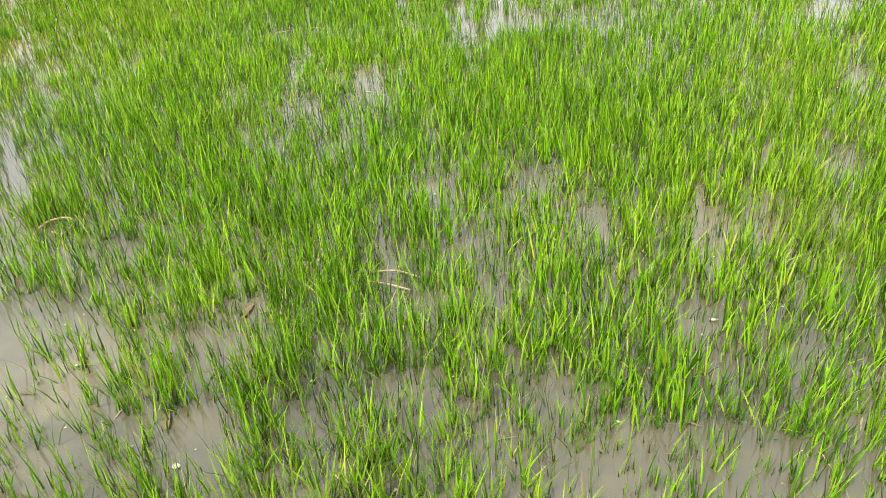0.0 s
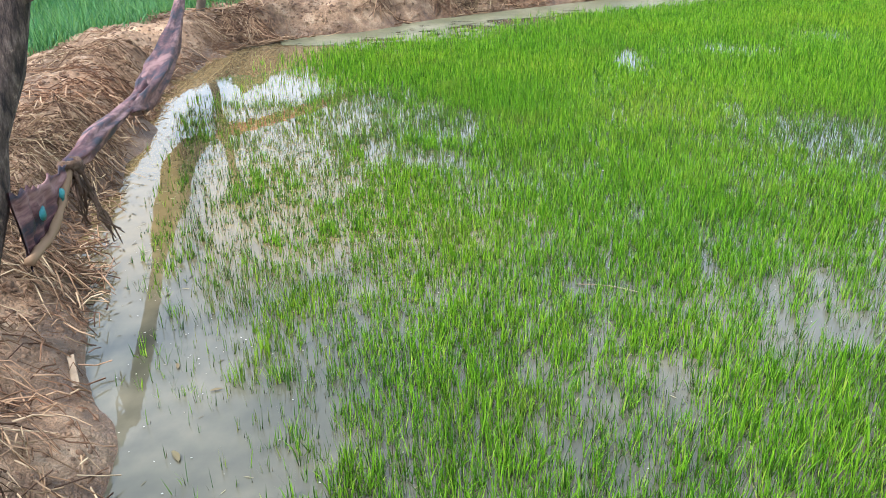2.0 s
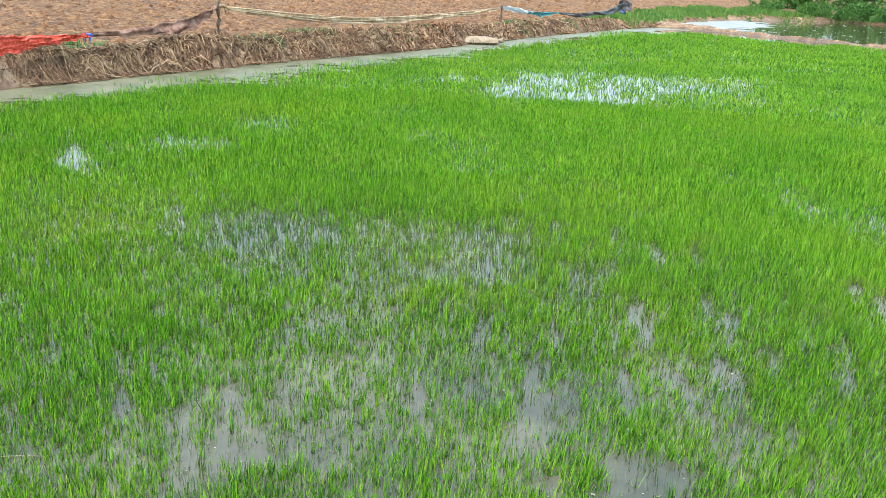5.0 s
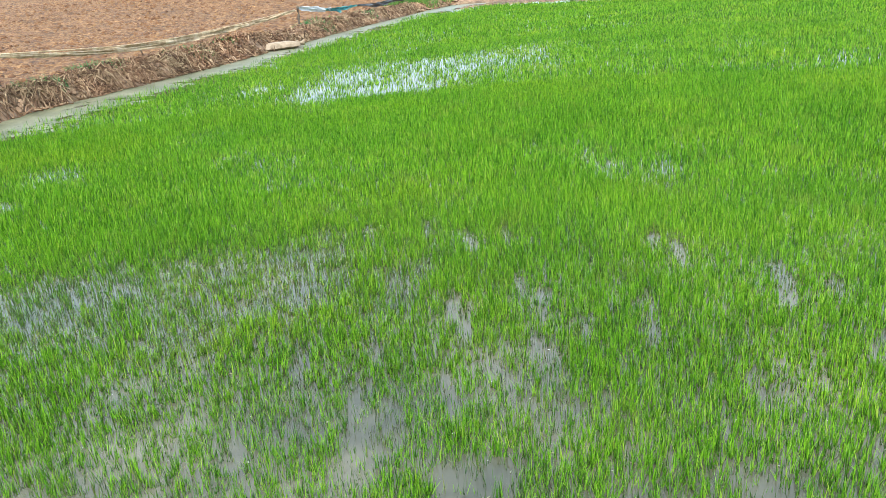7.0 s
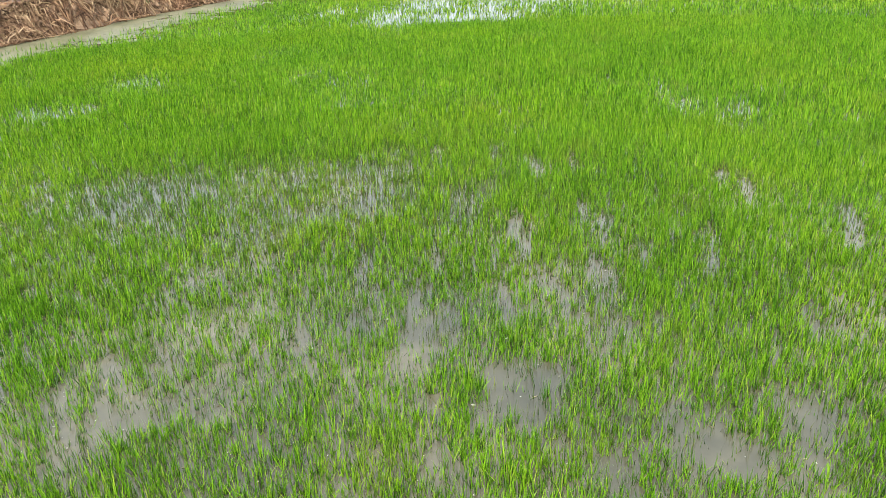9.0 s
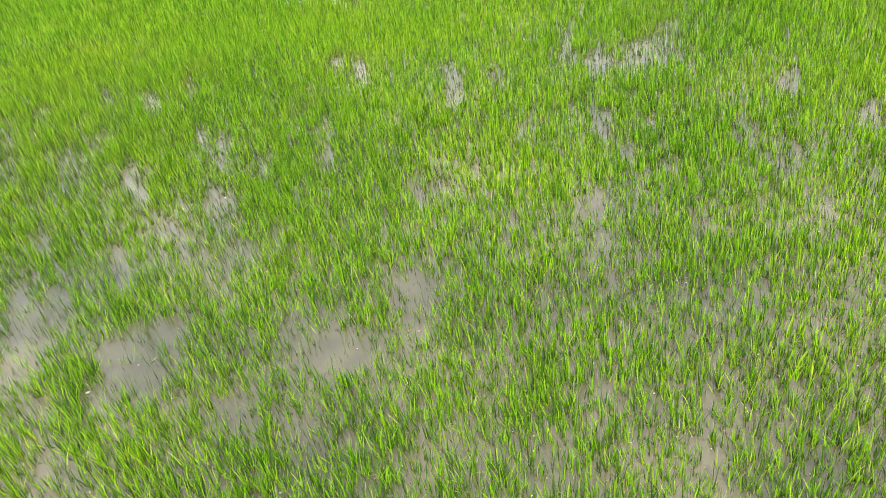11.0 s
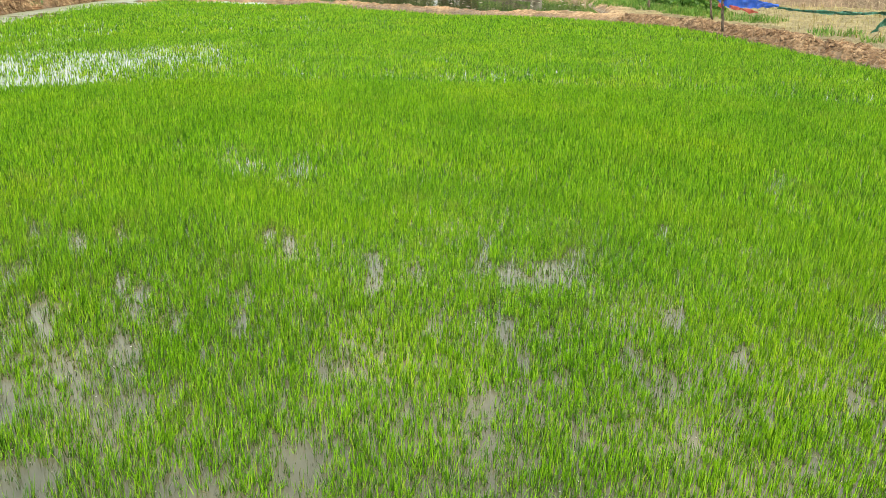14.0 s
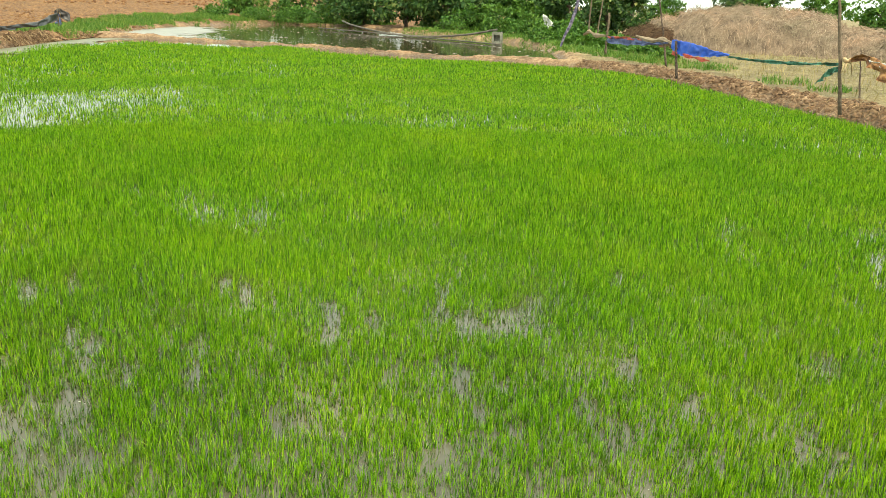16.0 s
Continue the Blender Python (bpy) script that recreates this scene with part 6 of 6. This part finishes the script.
for k, (az, dist, h, w) in enumerate(((11.5, 50, 1.5, 1.7), (9.6, 47, 1.2, 1.5), (12.9, 53, 1.8, 1.8), (8.4, 44, 0.95, 1.3), (14.8, 54, 1.5, 1.8), (6.6, 41, 0.8, 1.2), (5.2, 37.5, 0.6, 1.0), (4.3, 34.5, 0.5, 0.9), (7.4, 46.5, 1.1, 1.4), (8.8, 40, 0.5, 1.1), (7.0, 37, 0.5, 1.0), (5.6, 35, 0.5, 1.0), (3.2, 33, 0.45, 0.9), (2.0, 30.5, 0.4, 0.8), (9.8, 43, 0.7, 1.2), (0.9, 28.5, 0.35, 0.7), (32.4, 68, 1.2, 2.0), (29.2, 68, 1.1, 2.0), (26.6, 68, 1.3, 2.0), (24.6, 66, 1.5, 1.9))):
    tree(*polar(az, dist), h, w, 170 + k, "low light green bush on the pond's bank", "bush", 0.18, 60, 36, 0.03, mat=LEAF, category="bush", trunk=0.03)
for k in (0, 1, 2, 3, 4):
    tree(*polar(-24 + k * 9.5, 130 + 25 * math.sin(k * 2.1)), 7 + 1.5 * math.sin(k * 3.3), 6.0, 200 + k, "distant field tree beyond the ploughed land", "tree", 0.7, 70, 26, 0.1)


def weed_bush(x, y, h, w, seed, label, leaf=0.07):
    return tree(x, y, h, w, seed, label, "weed_bush", leaf, 80, 32, 0.05, mat=LEAF, category="bush", trunk=0.03)


weed_bush(-9.3, -0.75, 0.6, 0.55, 301, "broad-leaved green weed beside the corner post", 0.12)
weed_bush(-11.9, 1.9, 0.58, 0.6, 302, "leafy green bush behind the red net")
weed_bush(-11.6, 4.1, 0.4, 0.35, 303, "low green weed under the red net")
weed_bush(-10.4, -0.2, 0.34, 0.42, 306, "low leafy weed behind the bank's crest")
weed_bush(-10.5, 0.55, 0.3, 0.36, 307, "low leafy weed behind the bank's crest")
weed_bush(-12.3, -3.4, 1.25, 1.15, 304, "leafy green bush standing in long grass")
weed_bush(-10.9, -3.7, 1.0, 0.9, 305, "leafy green bush standing in long grass", 0.1)
weed_bush(-11.7, -3.5, 0.85, 0.95, 308, "dense leafy bush standing in long grass", 0.1)
weed_bush(-12.1, -2.9, 0.75, 0.85, 309, "dense leafy bush standing in long grass", 0.1)


def sapling(x, y, h, seed):
    r_ = random.Random(seed)
    e = empty("bare_sapling", x, y, 0.2)
    for k in range(7):
        a, s = r_.uniform(0, 6.28), r_.uniform(0.1, 0.3)
        child(tube_ob("twig", [(x, y, 0.15), (x + 0.4 * s * math.cos(a), y + 0.4 * s * math.sin(a), 0.2 + h * 0.5), (x + s * math.cos(a), y + s * math.sin(a), 0.2 + h * r_.uniform(0.7, 1.0))], [0.014, 0.01, 0.004], STICK, 5, 0.1, seed + k), e)
    return tagged(e, "bare thorny sapling in the ploughed field", "sapling")


sapling(-18.6, 4.7, 0.75, 5)


# ---- a curl of straw on the water ----
def straw_curl(x, y):
    e = empty("straw_curl", x, y, 0.0)
    child(tube_ob("stalk", smooth_line([(x + 0.05, y - 0.02, 0.002), (x + 0.02, y - 0.045, 0.008), (x - 0.03, y - 0.02, 0.012), (x - 0.035, y + 0.025, 0.012), (x, y + 0.045, 0.012), (x + 0.035, y + 0.02, 0.008), (x + 0.01, y - 0.005, 0.006)], 26), [0.0022] * 26, SACK, 6, 0.1, 3), e)
    return tagged(e, "pale curled straw floating on the water", "straw")


straw_curl(-0.39, 1.235)


def wood_chip(x, y):
    """A split sliver of pale wood lying on the bank."""
    z = float(relief(np.array([x]), np.array([y]))[0][0]) + 0.02
    e = empty("wood_chip", x, y, z)
    bm = bmesh.new()
    bmesh.ops.create_cube(bm, size=1, matrix=Matrix.Translation((x, y, z)) @ Matrix.Rotation(0.45, 4, "Z") @ Matrix.Rotation(0.12, 4, "Y") @ Matrix.Diagonal((0.17, 0.022, 0.01, 1)))
    bmesh.ops.subdivide_edges(bm, edges=bm.edges[:], cuts=2, use_grid_fill=True)
    for v in bm.verts:
        v.co += Vector((noise.noise(v.co * 40), noise.noise(v.co * 47), noise.noise(v.co * 53))) * 0.006
    me = bpy.data.meshes.new("chip")
    bm.to_mesh(me)
    bm.free()
    me.materials.append(SACK)
    child(new("chip", me), e)
    return tagged(e, "pale split wood sliver lying on the bank", "wood chip")


wood_chip(-1.03, 0.33)


# ---- dead leaves and broken straws adrift between the seedlings ----
def fallen_leaf(x, y, heading, length, label, mat):
    """A dry leaf afloat: a pointed strip with a raised midrib and a curling tip."""
    n = 9
    vs, qs = [], []
    d, sd = np.array([math.cos(heading), math.sin(heading)]), np.array([-math.sin(heading), math.cos(heading)])
    for i in range(n):
        f = i / (n - 1)
        w = length * 0.13 * math.sin(math.pi * min(1.0, 0.08 + 0.9 * f)) + 0.001
        c = np.array([x, y]) + d * length * (f - 0.5) + sd * length * 0.1 * math.sin(2.4 * f)
        z = 0.004 + 0.1 * length * max(0.0, f - 0.6) ** 1.5
        for k, lift in ((-1, 0.25), (0, 0.0), (1, 0.35)):
            vs.append((*(c + sd * k * w), z + lift * w))
    for i in range(n - 1):
        for k in range(2):
            a = 3 * i + k
            qs.append((a, a + 1, a + 4, a + 3))
    e = empty("fallen_leaf", x, y, 0.0)
    child(new("blade", quad_mesh("blade", vs, qs, mat, smooth=True)), e)
    return tagged(e, label, "leaf", group="dead leaves afloat")


for lx, ly, turn, size in ((-0.64, 0.74, 0.5, 0.075), (0.16, 0.95, 1.1, 0.09), (-0.41, 0.75, 0.2, 0.07), (0.37, 1.43, 2.9, 0.06), (0.14, 1.6, 2.4, 0.06), (-0.95, 0.78, 1.7, 0.05), (-1.1, 0.62, 0.3, 0.05)):
    fallen_leaf(lx, ly, turn, 0.75 * size, "pale dead leaf floating between seedlings", ROT)


def broken_straw(x, y, heading, length, bend):
    e = empty("broken_straw", x, y, 0.0)
    dx, dy = math.cos(heading) * length / 2, math.sin(heading) * length / 2
    child(tube_ob("stalk", smooth_line([(x - dx, y - dy, 0.004), (x - dy * bend, y + dx * bend, 0.012), (x + dx, y + dy, 0.006)], 10), [0.0018] * 10, SACK, 6, 0.1, 4), e)
    return tagged(e, "pale broken straw lying on the water", "straw", group="straws afloat")


for lx, ly, turn, size, bend in ((0.16, 1.89, 0.9, 0.11, 0.1), (0.19, 1.87, 0.75, 0.1, -0.1), (-1.5, 2.1, 1.15, 0.24, 0.06)):
    broken_straw(lx, ly, turn, size, bend)
